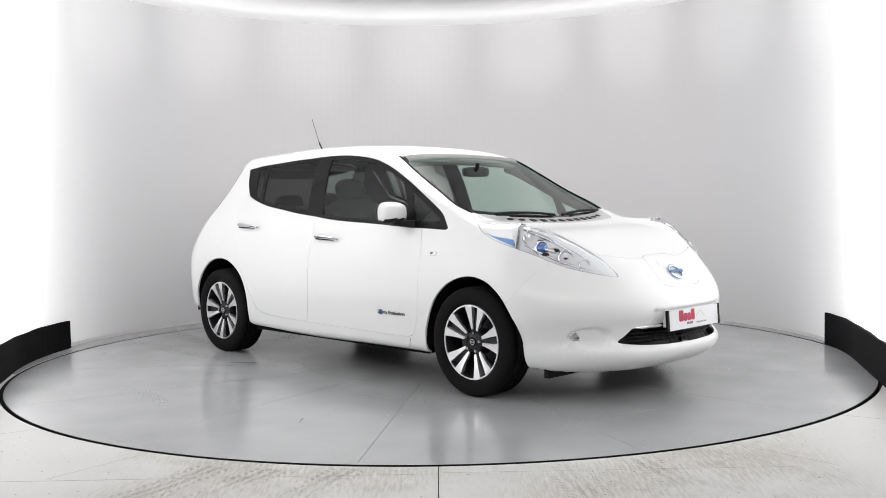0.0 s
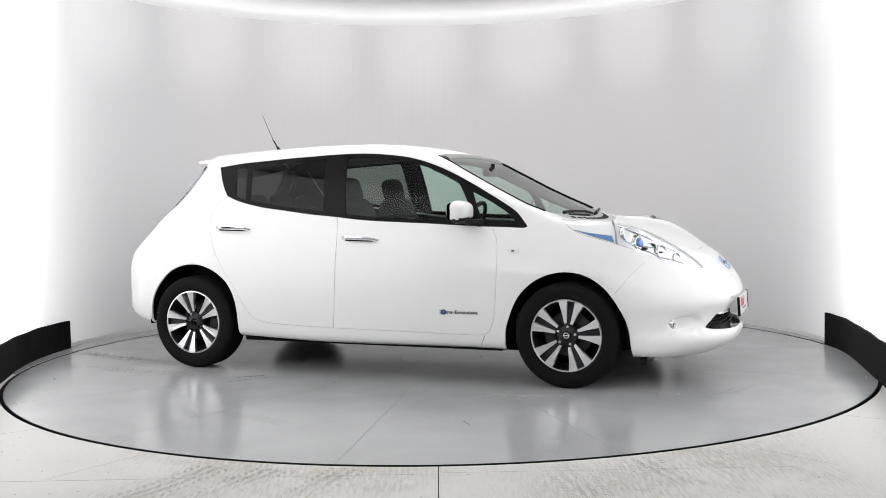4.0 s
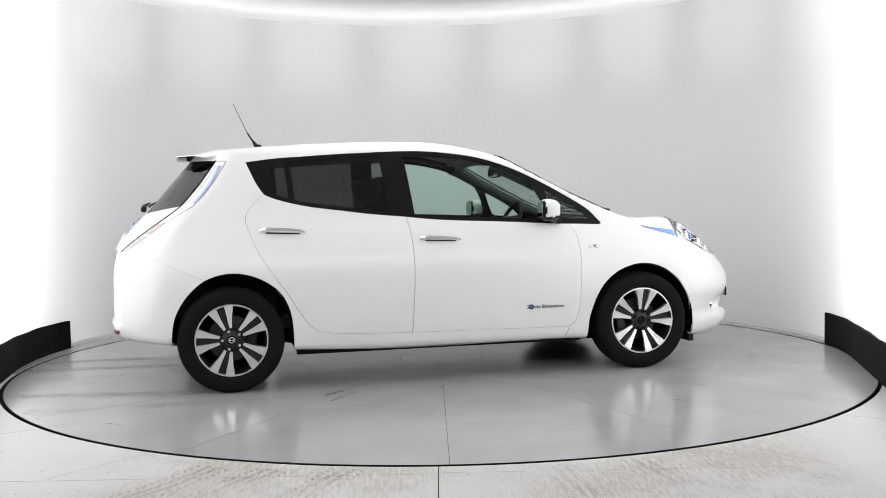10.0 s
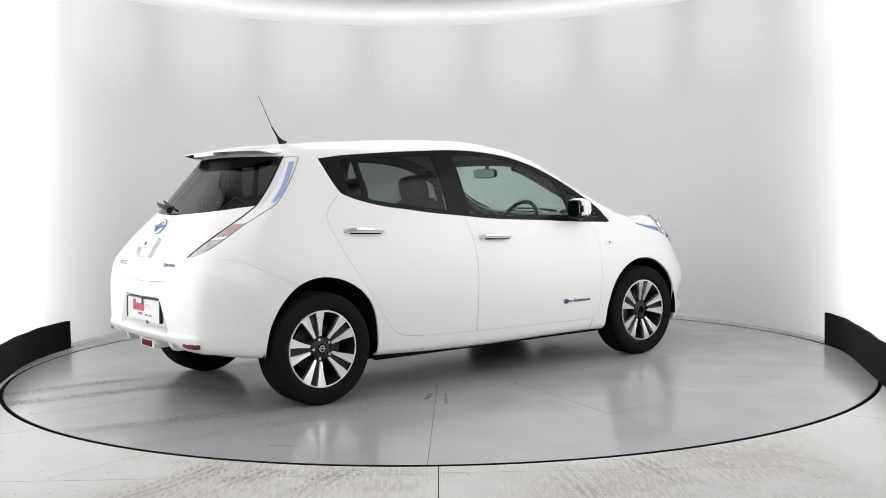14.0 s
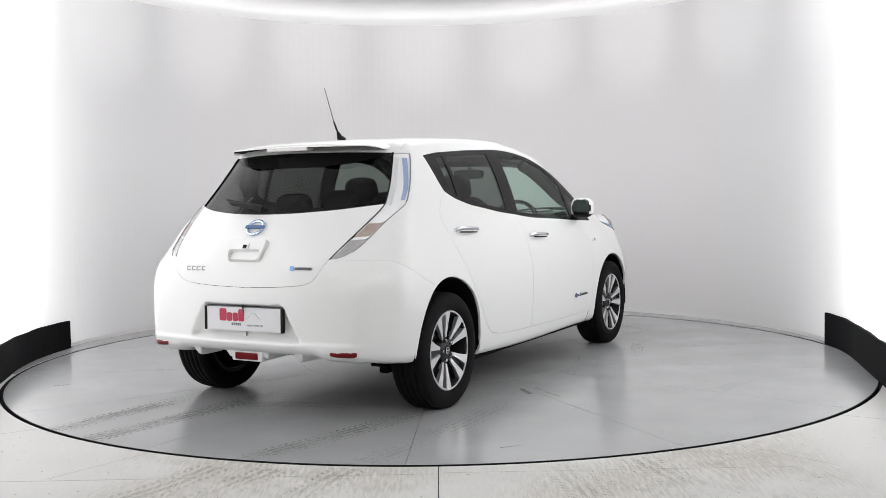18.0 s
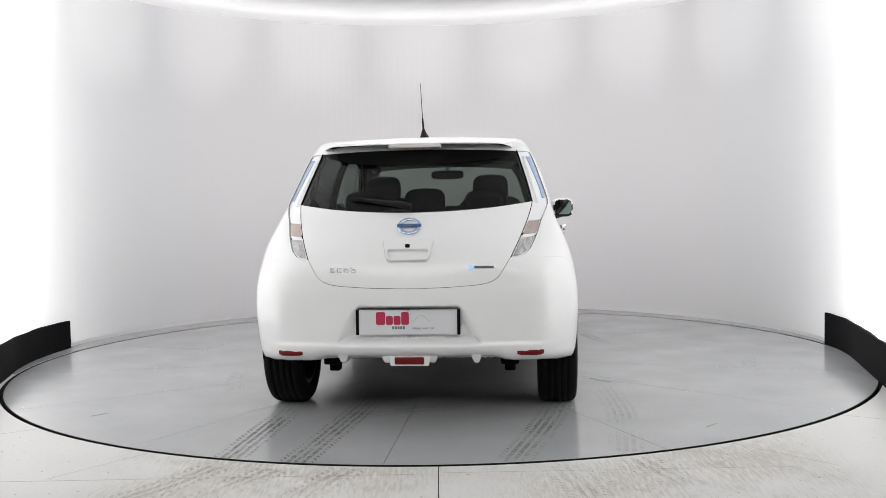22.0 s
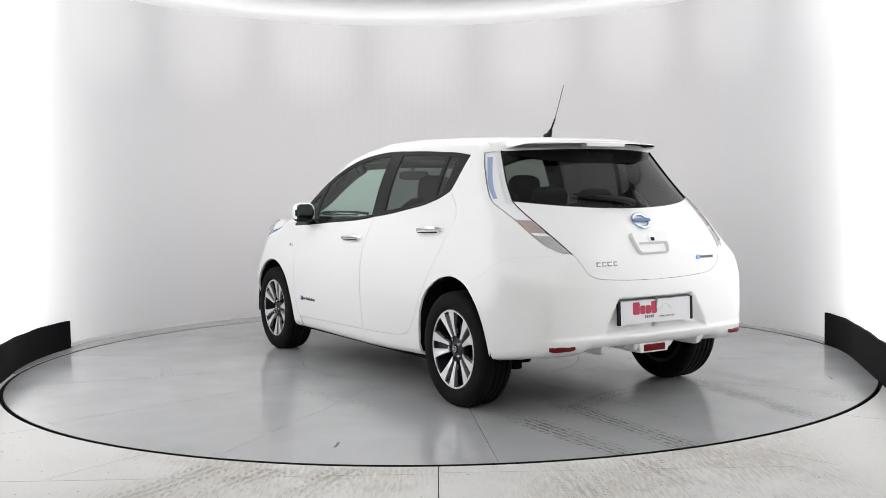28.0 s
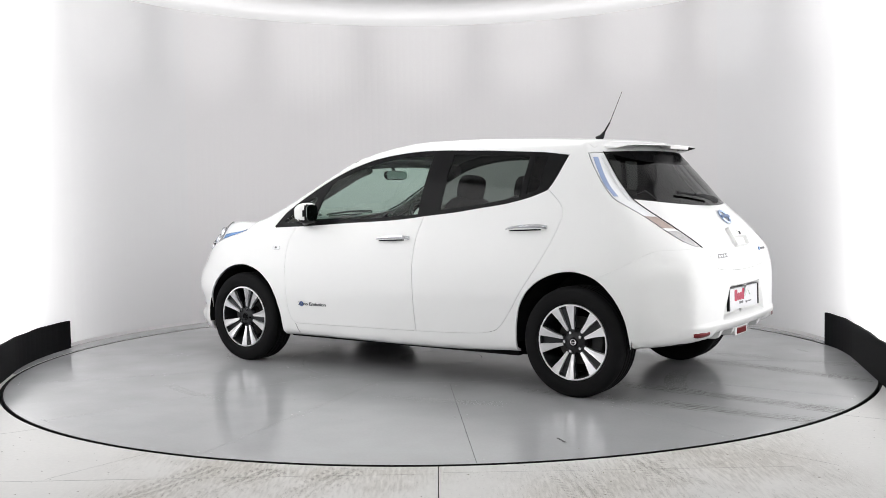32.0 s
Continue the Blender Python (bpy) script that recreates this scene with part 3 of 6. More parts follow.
hood_a = top_line((1.000, 0.622), (1.06, 0.635), (1.118, 0.672))
lamp_in = top_line((1.118, 0.672), (1.255, 0.640), (1.435, 0.620), (1.531, 0.604), (1.672, 0.552), (1.80, 0.492))
lamp_tip = top_line((1.80, 0.492), (1.87, 0.470), (1.935, 0.452))
hood_f = top_line((1.80, 0.492), (1.845, 0.38), (1.885, 0.26), (1.905, 0.165))
flap_up = top_line((1.905, 0.165), (1.878, 0.13), (1.868, 0.08), (1.868, 0.0))
flap_lo = free_line((1.905, 0.165, 0.785), (1.955, 0.178, 0.752), (2.015, 0.190, 0.690), (2.050, 0.178, 0.655), (2.062, 0.12, 0.640), (2.066, 0.0, 0.638))
HOOD = ring(cowl_low[::-1], hood_a, lamp_in, hood_f, flap_up)
FLAP = ring(flap_up[::-1], flap_lo)
lamp_out = free_line((1.935, 0.452, 0.710), (1.87, 0.532, 0.725), (1.75, 0.628, 0.757), (1.66, 0.684, 0.792), (1.58, 0.724, 0.828), (1.486, 0.752, 0.860), (1.36, 0.737, 0.888), (1.231, 0.708, 0.922), (1.165, 0.688, 0.960), (1.118, 0.672, 1.000))
HEADLAMP = ring(lamp_in, lamp_tip, lamp_out)
lamp_bar = free_line((1.418, 0.622, 0.990), (1.450, 0.69, 0.93), (1.471, 0.750, 0.866))
BLUE_F = ring(free_line((1.215, 0.700, 0.935), (1.32, 0.716, 0.918), (1.438, 0.722, 0.905)), free_line((1.438, 0.722, 0.905), (1.458, 0.744, 0.874)), free_line((1.458, 0.744, 0.874), (1.36, 0.730, 0.896), (1.26, 0.709, 0.922), (1.215, 0.700, 0.935)))
bump_seam = free_line((1.660, 0.684, 0.792), (1.600, 0.765, 0.730), (1.545, 0.815, 0.668), (1.475, 0.87, 0.575))
# front bumper openings
g_up = front_line((0.425, 0.425), (0.30, 0.437), (0.15, 0.442), (0.0, 0.443))
g_lo = front_line((0.425, 0.425), (0.455, 0.385), (0.485, 0.350), (0.40, 0.335), (0.25, 0.327), (0.0, 0.323))
GRILLE = ring(g_up[::-1], g_lo)
FOGS = [ring(front_line(*[(0.606 + 0.085 * k * math.cos(a), 0.394 + 0.046 * k * math.sin(a)) for a in np.linspace(0, 2 * math.pi, 15)])) for k in (0.3, 0.55, 0.70, 0.81, 0.92, 1.03, 1.15)]
# tail
gl_side = back_line((0.552, 1.425), (0.585, 1.32), (0.612, 1.231), (0.634, 1.141))
gl_low = back_line((0.634, 1.141), (0.55, 1.129), (0.42, 1.113), (0.25, 1.100), (0.10, 1.094), (0.0, 1.093))
gl_top = back_line((0.552, 1.425), (0.40, 1.430), (0.2, 1.434), (0.0, 1.435))
REARGL = ring(gl_top[::-1], gl_side, gl_low)
tg_side = back_line((0.634, 1.141), (0.622, 1.09), (0.598, 1.025), (0.565, 0.95), (0.540, 0.900), (0.520, 0.860))
tg_low = back_line((0.520, 0.860), (0.492, 0.815), (0.463, 0.770), (0.43, 0.745), (0.38, 0.730), (0.30, 0.722), (0.18, 0.715), (0.0, 0.711))
TAILGATE = ring(gl_low[::-1], tg_side, tg_low)
tl_out = free_line((-1.515, 0.622, 1.415), (-1.545, 0.645, 1.365), (-1.577, 0.662, 1.316), (-1.643, 0.693, 1.224), (-1.715, 0.713, 1.145), (-1.765, 0.710, 1.115), (-1.81, 0.700, 1.088), (-1.887, 0.677, 1.039), (-1.959, 0.654, 0.982), (-2.030, 0.632, 0.932), (-2.085, 0.608, 0.893))
tl_end = free_line((-2.085, 0.608, 0.893), (-2.115, 0.582, 0.872), (-2.140, 0.550, 0.860), (-2.155, 0.520, 0.860))
tl_top = free_line((-1.515, 0.622, 1.415), (-1.552, 0.590, 1.424), (-1.590, 0.552, 1.425))
TAILLAMP = ring(tl_top, gl_side, tg_side, tl_end[::-1], tl_out[::-1])
rb_seam = free_line((-2.155, 0.520, 0.860), (-2.11, 0.62, 0.853), (-2.04, 0.715, 0.851), (-1.99, 0.762, 0.848), (-1.93, 0.808, 0.822), (-1.84, 0.85, 0.770), (-1.75, 0.868, 0.728), (-1.66, 0.875, 0.690))
blue_out = free_line((-1.544, 0.624, 1.391), (-1.594, 0.661, 1.312), (-1.649, 0.690, 1.227), (-1.716, 0.706, 1.160))
blue_in = free_line((-1.567, 0.601, 1.392), (-1.617, 0.641, 1.312), (-1.672, 0.670, 1.227), (-1.735, 0.689, 1.158))
BLUE_R = ring(blue_out, free_line((-1.716, 0.706, 1.160), (-1.735, 0.689, 1.158)), blue_in[::-1], free_line((-1.567, 0.601, 1.392), (-1.544, 0.624, 1.391)))
gl_band = back_line((0.552, 1.425), (0.47, 1.392), (0.36, 1.368), (0.2, 1.353), (0.0, 1.350))
tl_cuts = [back_line((0.55, z), (0.70, z + d)) for z, d in ((1.040, 0.012), (0.964, 0.012), (0.960, 0.012))]
# roof
roof_edge = free_line((0.250, 0.548, 1.440), (0.10, 0.535, 1.487), (-0.15, 0.522, 1.520), (-0.5, 0.517, 1.530), (-0.9, 0.52, 1.527), (-1.3, 0.53, 1.507), (-1.530, 0.572, 1.432))
ROOF = ring(roof_edge[::-1], ws_top, np.array([[0.208, VMAX], [-1.55, VMAX]]), top_line((-1.55, 0.0), (-1.55, 0.3), (-1.54, 0.52)))
spoiler_seam = top_line((-1.55, 0.0), (-1.55, 0.3), (-1.54, 0.52))


rest_lines = [front_line((0.0, z), (0.345 - d - 0.03, z), (0.345 - d, z - 0.02), (0.345 - d, 0.452)) for z, d in ((0.532, 0.0), (0.518, 0.03))]
lip_lines = [back_line((0.0, z), (0.40, z), (0.80, z)) for z in (0.446, 0.430, 0.414)]
plate_lines = [back_line((0.0, zt), (plate_edge(zt) - d, zt))[1:] for zt, d in ((0.622, 0.0), (0.610, 0.03))]
plate_lines += [back_line((plate_edge(zt) - d, zt), (plate_edge(zb) - d, zb)) for zt, zb, d in ((0.622, 0.425, 0.0), (0.610, 0.455, 0.03))]


def inside(poly, pts):
    """Which points lie in a closed outline."""
    x, y = pts[:, 0], pts[:, 1]
    res = np.zeros(len(pts), bool)
    px, py = poly[:, 0], poly[:, 1]
    qx, qy = np.roll(px, -1), np.roll(py, -1)
    for a, b, c, d in zip(px, py, qx, qy):
        if b != d:
            res ^= ((b > y) != (d > y)) & (x < (c - a) * (y - b) / (d - b) + a)
    return res


def lay_out():
    """Cuts the body's skin along all outlines; gives points, triangles and each triangle's panel."""
    loops = [DLO, PANE_SMALL, PANE_REAR, PANE_FRONT, PANE_TIP, DOOR_F, DOOR_R, ARCH_R, ARCH_F, WSCREEN, COWL, HOOD, FLAP, HEADLAMP, GRILLE, *FOGS, REARGL, TAILGATE, TAILLAMP, ROOF, BLUE_F, BLUE_R]
    opens = plate_lines + rest_lines + lip_lines + [lamp_bar, bump_seam, rb_seam, spoiler_seam, gl_band] + tl_cuts
    s0, s1 = SP_A - SP_R * math.pi / 2 + 1e-4, SP_B + SP_R * math.pi / 2 - 1e-4
    v0 = 1e-5
    ns, nv = 170, 78
    S, V = np.meshgrid(np.concatenate([np.linspace(s0, s0 + 0.36, 34, endpoint=False), np.linspace(s0 + 0.36, s1 - 0.5, ns - 16, endpoint=False), np.linspace(s1 - 0.5, s1, 40)]), np.linspace(v0, VMAX, nv), indexing="ij")
    S[1:-1, 1:-1] += np.where((np.arange(nv - 2) % 2)[None, :] == 0, 0.008, -0.008)
    grid = np.stack([S.ravel(), V.ravel()], -1)
    lines = [np.vstack([q, q[:1]]) for q in loops] + opens
    # leave room round the outlines
    dense = np.vstack(lines)
    cell = 0.012
    taken = set()
    for a, b in np.round(dense / cell).astype(int):
        for i in (-1, 0, 1):
            for j in (-1, 0, 1):
                taken.add((a + i, b + j))
    rim = (grid[:, 0] < s0 + 1e-6) | (grid[:, 0] > s1 - 1e-6) | (grid[:, 1] < v0 + 1e-6) | (grid[:, 1] > VMAX - 1e-6)
    keep = [r or (a, b) not in taken for r, (a, b) in zip(rim, np.round(grid / cell).astype(int))]
    pts = [tuple(p) for p in grid[np.array(keep)]]
    edges = []
    for q in lines:
        q = q.copy()
        q[:, 1] = np.minimum(q[:, 1], VMAX); q[:, 0] = np.clip(q[:, 0], s0, s1)
        base = len(pts)
        pts += [tuple(p) for p in q]
        edges += [(base + i, base + i + 1) for i in range(len(q) - 1)]
    from mathutils import geometry
    vs, _, tris, *_ = geometry.delaunay_2d_cdt([Vector(p) for p in pts], edges, [], 0, 1e-5)
    uv = np.array([tuple(v) for v in vs])
    tri = np.array([t for t in tris if len(t) == 3])
    return uv, tri


SKIN_UV, SKIN_TRI = lay_out()
SKIN_P = on_body(SKIN_UV[:, 0], SKIN_UV[:, 1])
SKIN_P[(SKIN_UV[:, 1] > VMAX - 1e-4) | (SKIN_UV[:, 1] < 1e-4), 1] = 0.0
_ends = (SKIN_UV[:, 0] < SP_A - SP_R * math.pi / 2 + 2e-4) | (SKIN_UV[:, 0] > SP_B + SP_R * math.pi / 2 - 2e-4)
SKIN_P[_ends, 1] = 0.0
SKIN_N = normal_at(SKIN_P)
SKIN_C = SKIN_UV[SKIN_TRI].mean(1)
CEN = SKIN_P[SKIN_TRI].mean(1)
PANEL = np.full(len(SKIN_TRI), "bodyside", dtype=object)


def below_line(line):
    """Mask: triangles on the low side of an open seam, by the seam's height over s."""
    order = np.argsort(line[:, 0])
    return SKIN_C[:, 1] < np.interp(SKIN_C[:, 0], line[order, 0], line[order, 1])


# bumpers: everything past the seams
fb = (SKIN_C[:, 0] > 1.40) & below_line(np.vstack([bump_seam, lamp_out[:1], hood_f, flap_up])) & ~inside(HOOD, SKIN_C)
PANEL[fb & (CEN[:, 0] > 1.45)] = "front_bumper"
front_rest = (CEN[:, 0] > 1.66) & (PANEL == "bodyside")
PANEL[front_rest] = "front_bumper"
rb = below_line(np.vstack([rb_seam, tg_low])) & (CEN[:, 0] < -1.655)
PANEL[rb] = "rear_bumper"
PANEL[(CEN[:, 0] < -2.0) & (PANEL == "bodyside") & (CEN[:, 2] < 0.88) & (CEN[:, 1] < 0.52)] = "rear_bumper"
for nm, poly in (("roof", ROOF), ("window_surround", DLO), ("small_pane", PANE_SMALL), ("rear_pane", PANE_REAR), ("front_pane", PANE_FRONT), ("tip_pane", PANE_TIP),
                 ("front_door", DOOR_F), ("rear_door", DOOR_R), ("bonnet", HOOD), ("charge_flap", FLAP), ("headlamp", HEADLAMP), ("windscreen", WSCREEN), ("cowl", COWL),
                 ("grille", GRILLE), ("rear_window", REARGL), ("tailgate", TAILGATE), ("tail_lamp", TAILLAMP), ("arch", ARCH_R), ("arch", ARCH_F)):
    PANEL[inside(poly, SKIN_C)] = nm
lb = lamp_bar[np.argsort(lamp_bar[:, 1])]
PANEL[(PANEL == "headlamp") & (SKIN_C[:, 0] < np.interp(SKIN_C[:, 1], lb[:, 1], lb[:, 0]))] = "headlamp_rear"
PANEL[inside(BLUE_F, SKIN_C)] = "blue_front"
tl = PANEL == "tail_lamp"
low = [SKIN_P[SKIN_TRI].mean(1)[:, 2] < np.interp(CEN[:, 1], [0.55, 0.70], [z, z + 0.012]) for z in (1.040, 0.964, 0.960)]
PANEL[tl & low[0]] = "tail_amber"
PANEL[tl & low[1]] = "tail_bar"
PANEL[tl & low[2]] = "tail_low"
PANEL[inside(BLUE_R, SKIN_C)] = "blue_rear"
PANEL[(PANEL == "rear_window") & (CEN[:, 2] > np.interp(CEN[:, 1], [0, 0.2, 0.36, 0.47, 0.552], [1.350, 1.353, 1.368, 1.392, 1.425]))] = "glass_band"
PANEL[(PANEL == "bodyside") & (CEN[:, 0] < -1.55) & (CEN[:, 2] > 1.40) & (CEN[:, 1] < 0.555)] = "spoiler_base"
under = (SKIN_N[SKIN_TRI].mean(1)[:, 2] < -0.97) & np.isin(PANEL, ["bodyside", "front_bumper", "rear_bumper"]) & (CEN[:, 2] < 0.34)
PANEL[under] = "underbody"


def panel_mesh(name, material, which, side="both", gap=0.0014, depth=0.014, sink=0.0, rim=False):
    """One panel of sheet with a rolled edge, from the triangles named which."""
    mask = np.isin(PANEL, which if isinstance(which, (list, tuple)) else [which])
    tri = SKIN_TRI[mask]
    used = np.unique(tri)
    idx = np.full(len(SKIN_P), -1); idx[used] = np.arange(len(used))
    P, N, F = SKIN_P[used].copy(), SKIN_N[used].copy(), idx[tri]
    # orient outward
    nf = np.cross(P[F[:, 1]] - P[F[:, 0]], P[F[:, 2]] - P[F[:, 0]])
    flip = (nf * N[F].mean(1)).sum(1) < 0
    F[flip] = F[flip][:, ::-1]
    count = {}
    for f in F:
        for a, b in ((f[0], f[1]), (f[1], f[2]), (f[2], f[0])):
            k = (min(a, b), max(a, b))
            count[k] = None if k in count else (a, b)
    border = [e for e in count.values() if e and not (abs(P[e[0], 1]) < 1e-4 and abs(P[e[1], 1]) < 1e-4)]
    deep = np.array([sink(*p) for p in P])[:, None] if callable(sink) else sink
    P0 = P.copy()
    P = P - N * deep
    if gap and border:
        push = np.zeros_like(P)
        for a, b in border:
            d = P[b] - P[a]
            n = N[a] + N[b]
            w = np.cross(n, d); w /= max(np.linalg.norm(w), 1e-9)
            push[a] += w; push[b] += w
        ln = np.linalg.norm(push, axis=1, keepdims=True)
        push = np.where(ln > 1e-6, push / np.maximum(ln, 1e-6), 0)
        push[np.abs(P[:, 1]) < 1e-4, 1] = 0
        P = P + push * gap
    verts, norms, faces = [P], [N], [F]
    nv = len(P)
    if depth and border:
        bi = np.unique(np.array(border))
        m = {v: nv + i for i, v in enumerate(bi)}
        out = (push[bi] if rim else -push[bi]) if gap else N[bi]
        verts += [P[bi], P0[bi] - N[bi] * 0.001 if rim else P[bi] - N[bi] * depth]
        norms += [out, out]
        lip = []
        for a, b in border:
            lip += [(m[b], m[a], m[a] + len(bi)), (m[b], m[a] + len(bi), m[b] + len(bi))]
        faces.append(np.array(lip))
    V, Nn, Fc = np.vstack(verts), np.vstack(norms), np.vstack(faces)
    if side == "both":
        M, MN = V * [1, -1, 1], Nn * [1, -1, 1]
        mid = np.abs(V[:, 1]) < 1e-4
        V[mid, 1] = 0
        mi = np.where(mid, np.arange(len(V)), np.arange(len(V)) + len(V))
        Fc = np.vstack([Fc, mi[Fc][:, ::-1]])
        V, Nn = np.vstack([V, M]), np.vstack([Nn, MN])
        keep = np.unique(Fc)
        re = np.full(len(V), -1); re[keep] = np.arange(len(keep))
        V, Nn, Fc = V[keep], Nn[keep], re[Fc]
    elif side == "right":
        V, Nn, Fc = V * [1, -1, 1], Nn * [1, -1, 1], Fc[:, ::-1]
    Nn = Nn / np.maximum(np.linalg.norm(Nn, axis=1, keepdims=True), 1e-9)
    me = mesh_of(name, V + [0, Y0, 0], Fc.tolist(), material, True)
    me.normals_split_custom_set_from_vertices([tuple(n) for n in Nn])
    return me


def panel(name, material, which, parent=None, side="both", label="", **kw):
    return part_mesh(name, panel_mesh(name, material, which, side, **kw), parent or car, label)


body_parts = {}
for sd in ("left", "right"):
    panel("body_side", PAINT, "bodyside", side=sd, gap=0.0004)
    panel("window_surround", TRIM, "window_surround", side=sd, gap=0, sink=0.003, label="gloss black window surround")
    for nm in ("front_door", "rear_door"):
        body_parts[nm, sd] = panel(nm, PAINT, nm, side=sd, gap=0.0017)
    panel("window_pane", FRONTGLASS, "front_pane", body_parts["front_door", sd], sd, "green-tinted side window", gap=0, depth=0.004, sink=0.006)
    panel("window_pane", REARGLASS, "rear_pane", body_parts["rear_door", sd], sd, "dark privacy side window", gap=0, depth=0.004, sink=0.006)
    panel("quarter_pane", REARGLASS, "small_pane", body_parts["rear_door", sd], sd, "dark privacy quarter window", gap=0, depth=0.004, sink=0.006)
    panel("quarter_pane", FRONTGLASS, "tip_pane", None, sd, "small green-tinted front quarter window", gap=0, depth=0.004, sink=0.006)
panel("roof", PAINT, "roof", gap=0.001)
panel("bonnet", PAINT, "bonnet", gap=0.0018)
panel("charge_flap", PAINT, "charge_flap", gap=0.0018)
panel("cowl", surface("grey_cowl_plastic", (0.42, 0.42, 0.42), 0.6, grain=0.05, scale=90), "cowl", gap=0.002, sink=0.004, label="pale grey slotted wiper cowl")
front_bumper = panel("front_bumper", PAINT, "front_bumper", gap=0.0006)
rear_bumper = panel("rear_bumper", PAINT, "rear_bumper", gap=0.0006)
panel("tail_panel", PAINT, "spoiler_base", gap=0)
tailgate = panel("tailgate", PAINT, "tailgate", gap=0.0018)
panel("rear_window", REARGLASS, "rear_window", tailgate, label="dark privacy rear window", gap=0, depth=0.004, sink=0.004)
panel("glass_band", TRIM, "glass_band", tailgate, label="black printed band along the rear window", gap=0, depth=0.004, sink=0.004)
windscreen = panel("windscreen", FRONTGLASS, "windscreen", label="green-tinted curved windscreen", gap=0, depth=0.004, sink=0.004)
panel("underbody", UNDER, "underbody", gap=0, depth=0, label="black underbody tray")
# inner linings
panel("headlining", LINING, ["roof", "spoiler_base"], gap=0, depth=0, sink=0.03, label="light grey headlining")
PANEL_KEEP = PANEL.copy()
for sd in ("left", "right"):
    PANEL[(PANEL_KEEP == "bodyside") & (CEN[:, 2] > 0.93)] = "pillar"
    panel("pillar_lining", CABIN, "pillar", side=sd, gap=0, depth=0, sink=0.03, label="dark grey pillar lining")
    PANEL[:] = PANEL_KEEP
    for nm in ("front_door", "rear_door"):
        panel("door_card", CABIN, nm, body_parts[nm, sd], sd, "dark grey inner door card", gap=0, depth=0, sink=0.05)
# lamps
HEADLAMPS, TAILLAMPS = {}, {}
for sd in ("left", "right"):
    lamp = HEADLAMPS[sd] = panel("headlamp", SILVER, ["headlamp", "headlamp_rear", "blue_front"], side=sd, label="clear headlamp with silver lining and blue accent", gap=0.001, depth=0.02, sink=0.011, rim=True)
    panel("lens", CLEAR, "headlamp", lamp, sd, "clear lens", gap=0.0004, depth=0.0)
    panel("rear_lens", PEARL, "headlamp_rear", lamp, sd, "pearl silver rear segment", gap=0.003, depth=0.02, sink=0.003)
    panel("blue_strip", BLUE, "blue_front", lamp, sd, "blue accent strip", gap=0.001, depth=0.01, sink=0.002)
    lamp = TAILLAMPS[sd] = panel("tail_lamp", PEARL, ["tail_lamp", "tail_bar", "tail_amber", "tail_low", "blue_rear"], side=sd, label="clear boomerang tail lamp with blue accent strip", gap=0.003, depth=0.02, sink=0.004)
    panel("indicator_lens", AMBER, "tail_amber", lamp, sd, "dull amber indicator lens", gap=0.008, depth=0.004, sink=0.0015)
    panel("reversing_lens", SMOKE, "tail_low", lamp, sd, "smoky clear lower lens", gap=0.008, depth=0.004, sink=0.0015)
    panel("blue_strip", BLUEDARK, "blue_rear", lamp, sd, "grey-blue accent strip", gap=0.001, depth=0.006, sink=0.001)
# openings in the front bumper
panel("grille_back", PLASTIC, "grille", front_bumper, label="black lower grille", gap=0, depth=0, sink=0.06)
# ---------------------------------------------------------------- wheels
def turned(profile, steps, bm=None):
    """A solid of turning about the y axis: profile points (radius, y)."""
    bm = bm or bmesh.new()
    rings = [[bm.verts.new((r * math.cos(2 * math.pi * i / steps), y, r * math.sin(2 * math.pi * i / steps))) for r, y in profile] for i in range(steps)]
    for i in range(steps):
        p, q = rings[i], rings[(i + 1) % steps]
        for j in range(len(profile) - 1):
            bm.faces.new((p[j], p[j + 1], q[j + 1], q[j]))
    return bm


def slab(bm, outline, y0, y1, taper=0.0):
    """A plate: outline points (x, z), from y0 (back) to y1 (face)."""
    n = len(outline)
    c = np.mean(np.array(outline), 0)
    back = [bm.verts.new((x, y0, z)) for x, z in outline]
    face = [bm.verts.new((x + (c[0] - x) * taper, y1, z + (c[1] - z) * taper)) for x, z in outline]
    bm.faces.new(face)
    bm.faces.new(back[::-1])
    for i in range(n):
        bm.faces.new((back[i], back[(i + 1) % n], face[(i + 1) % n], face[i]))
    return bm


def polar(r, a):
    return (r * math.cos(a), r * math.sin(a))


def tyre_bm():
    prof = [(0.222, 0.085), (0.226, 0.098), (0.240, 0.106), (0.270, 0.1085), (0.296, 0.105), (0.309, 0.098), (0.317, 0.088), (0.3215, 0.074)]
    for g in (0.052, 0.018, -0.018, -0.052):          # tread with four grooves
        prof += [(0.323, g + 0.006), (0.3155, g + 0.005), (0.3155, g - 0.005), (0.323, g - 0.006)]
    prof += [(0.3215, -0.074), (0.317, -0.088), (0.300, -0.103), (0.260, -0.1085), (0.230, -0.104), (0.222, -0.09)]
    return turned(prof, 72)


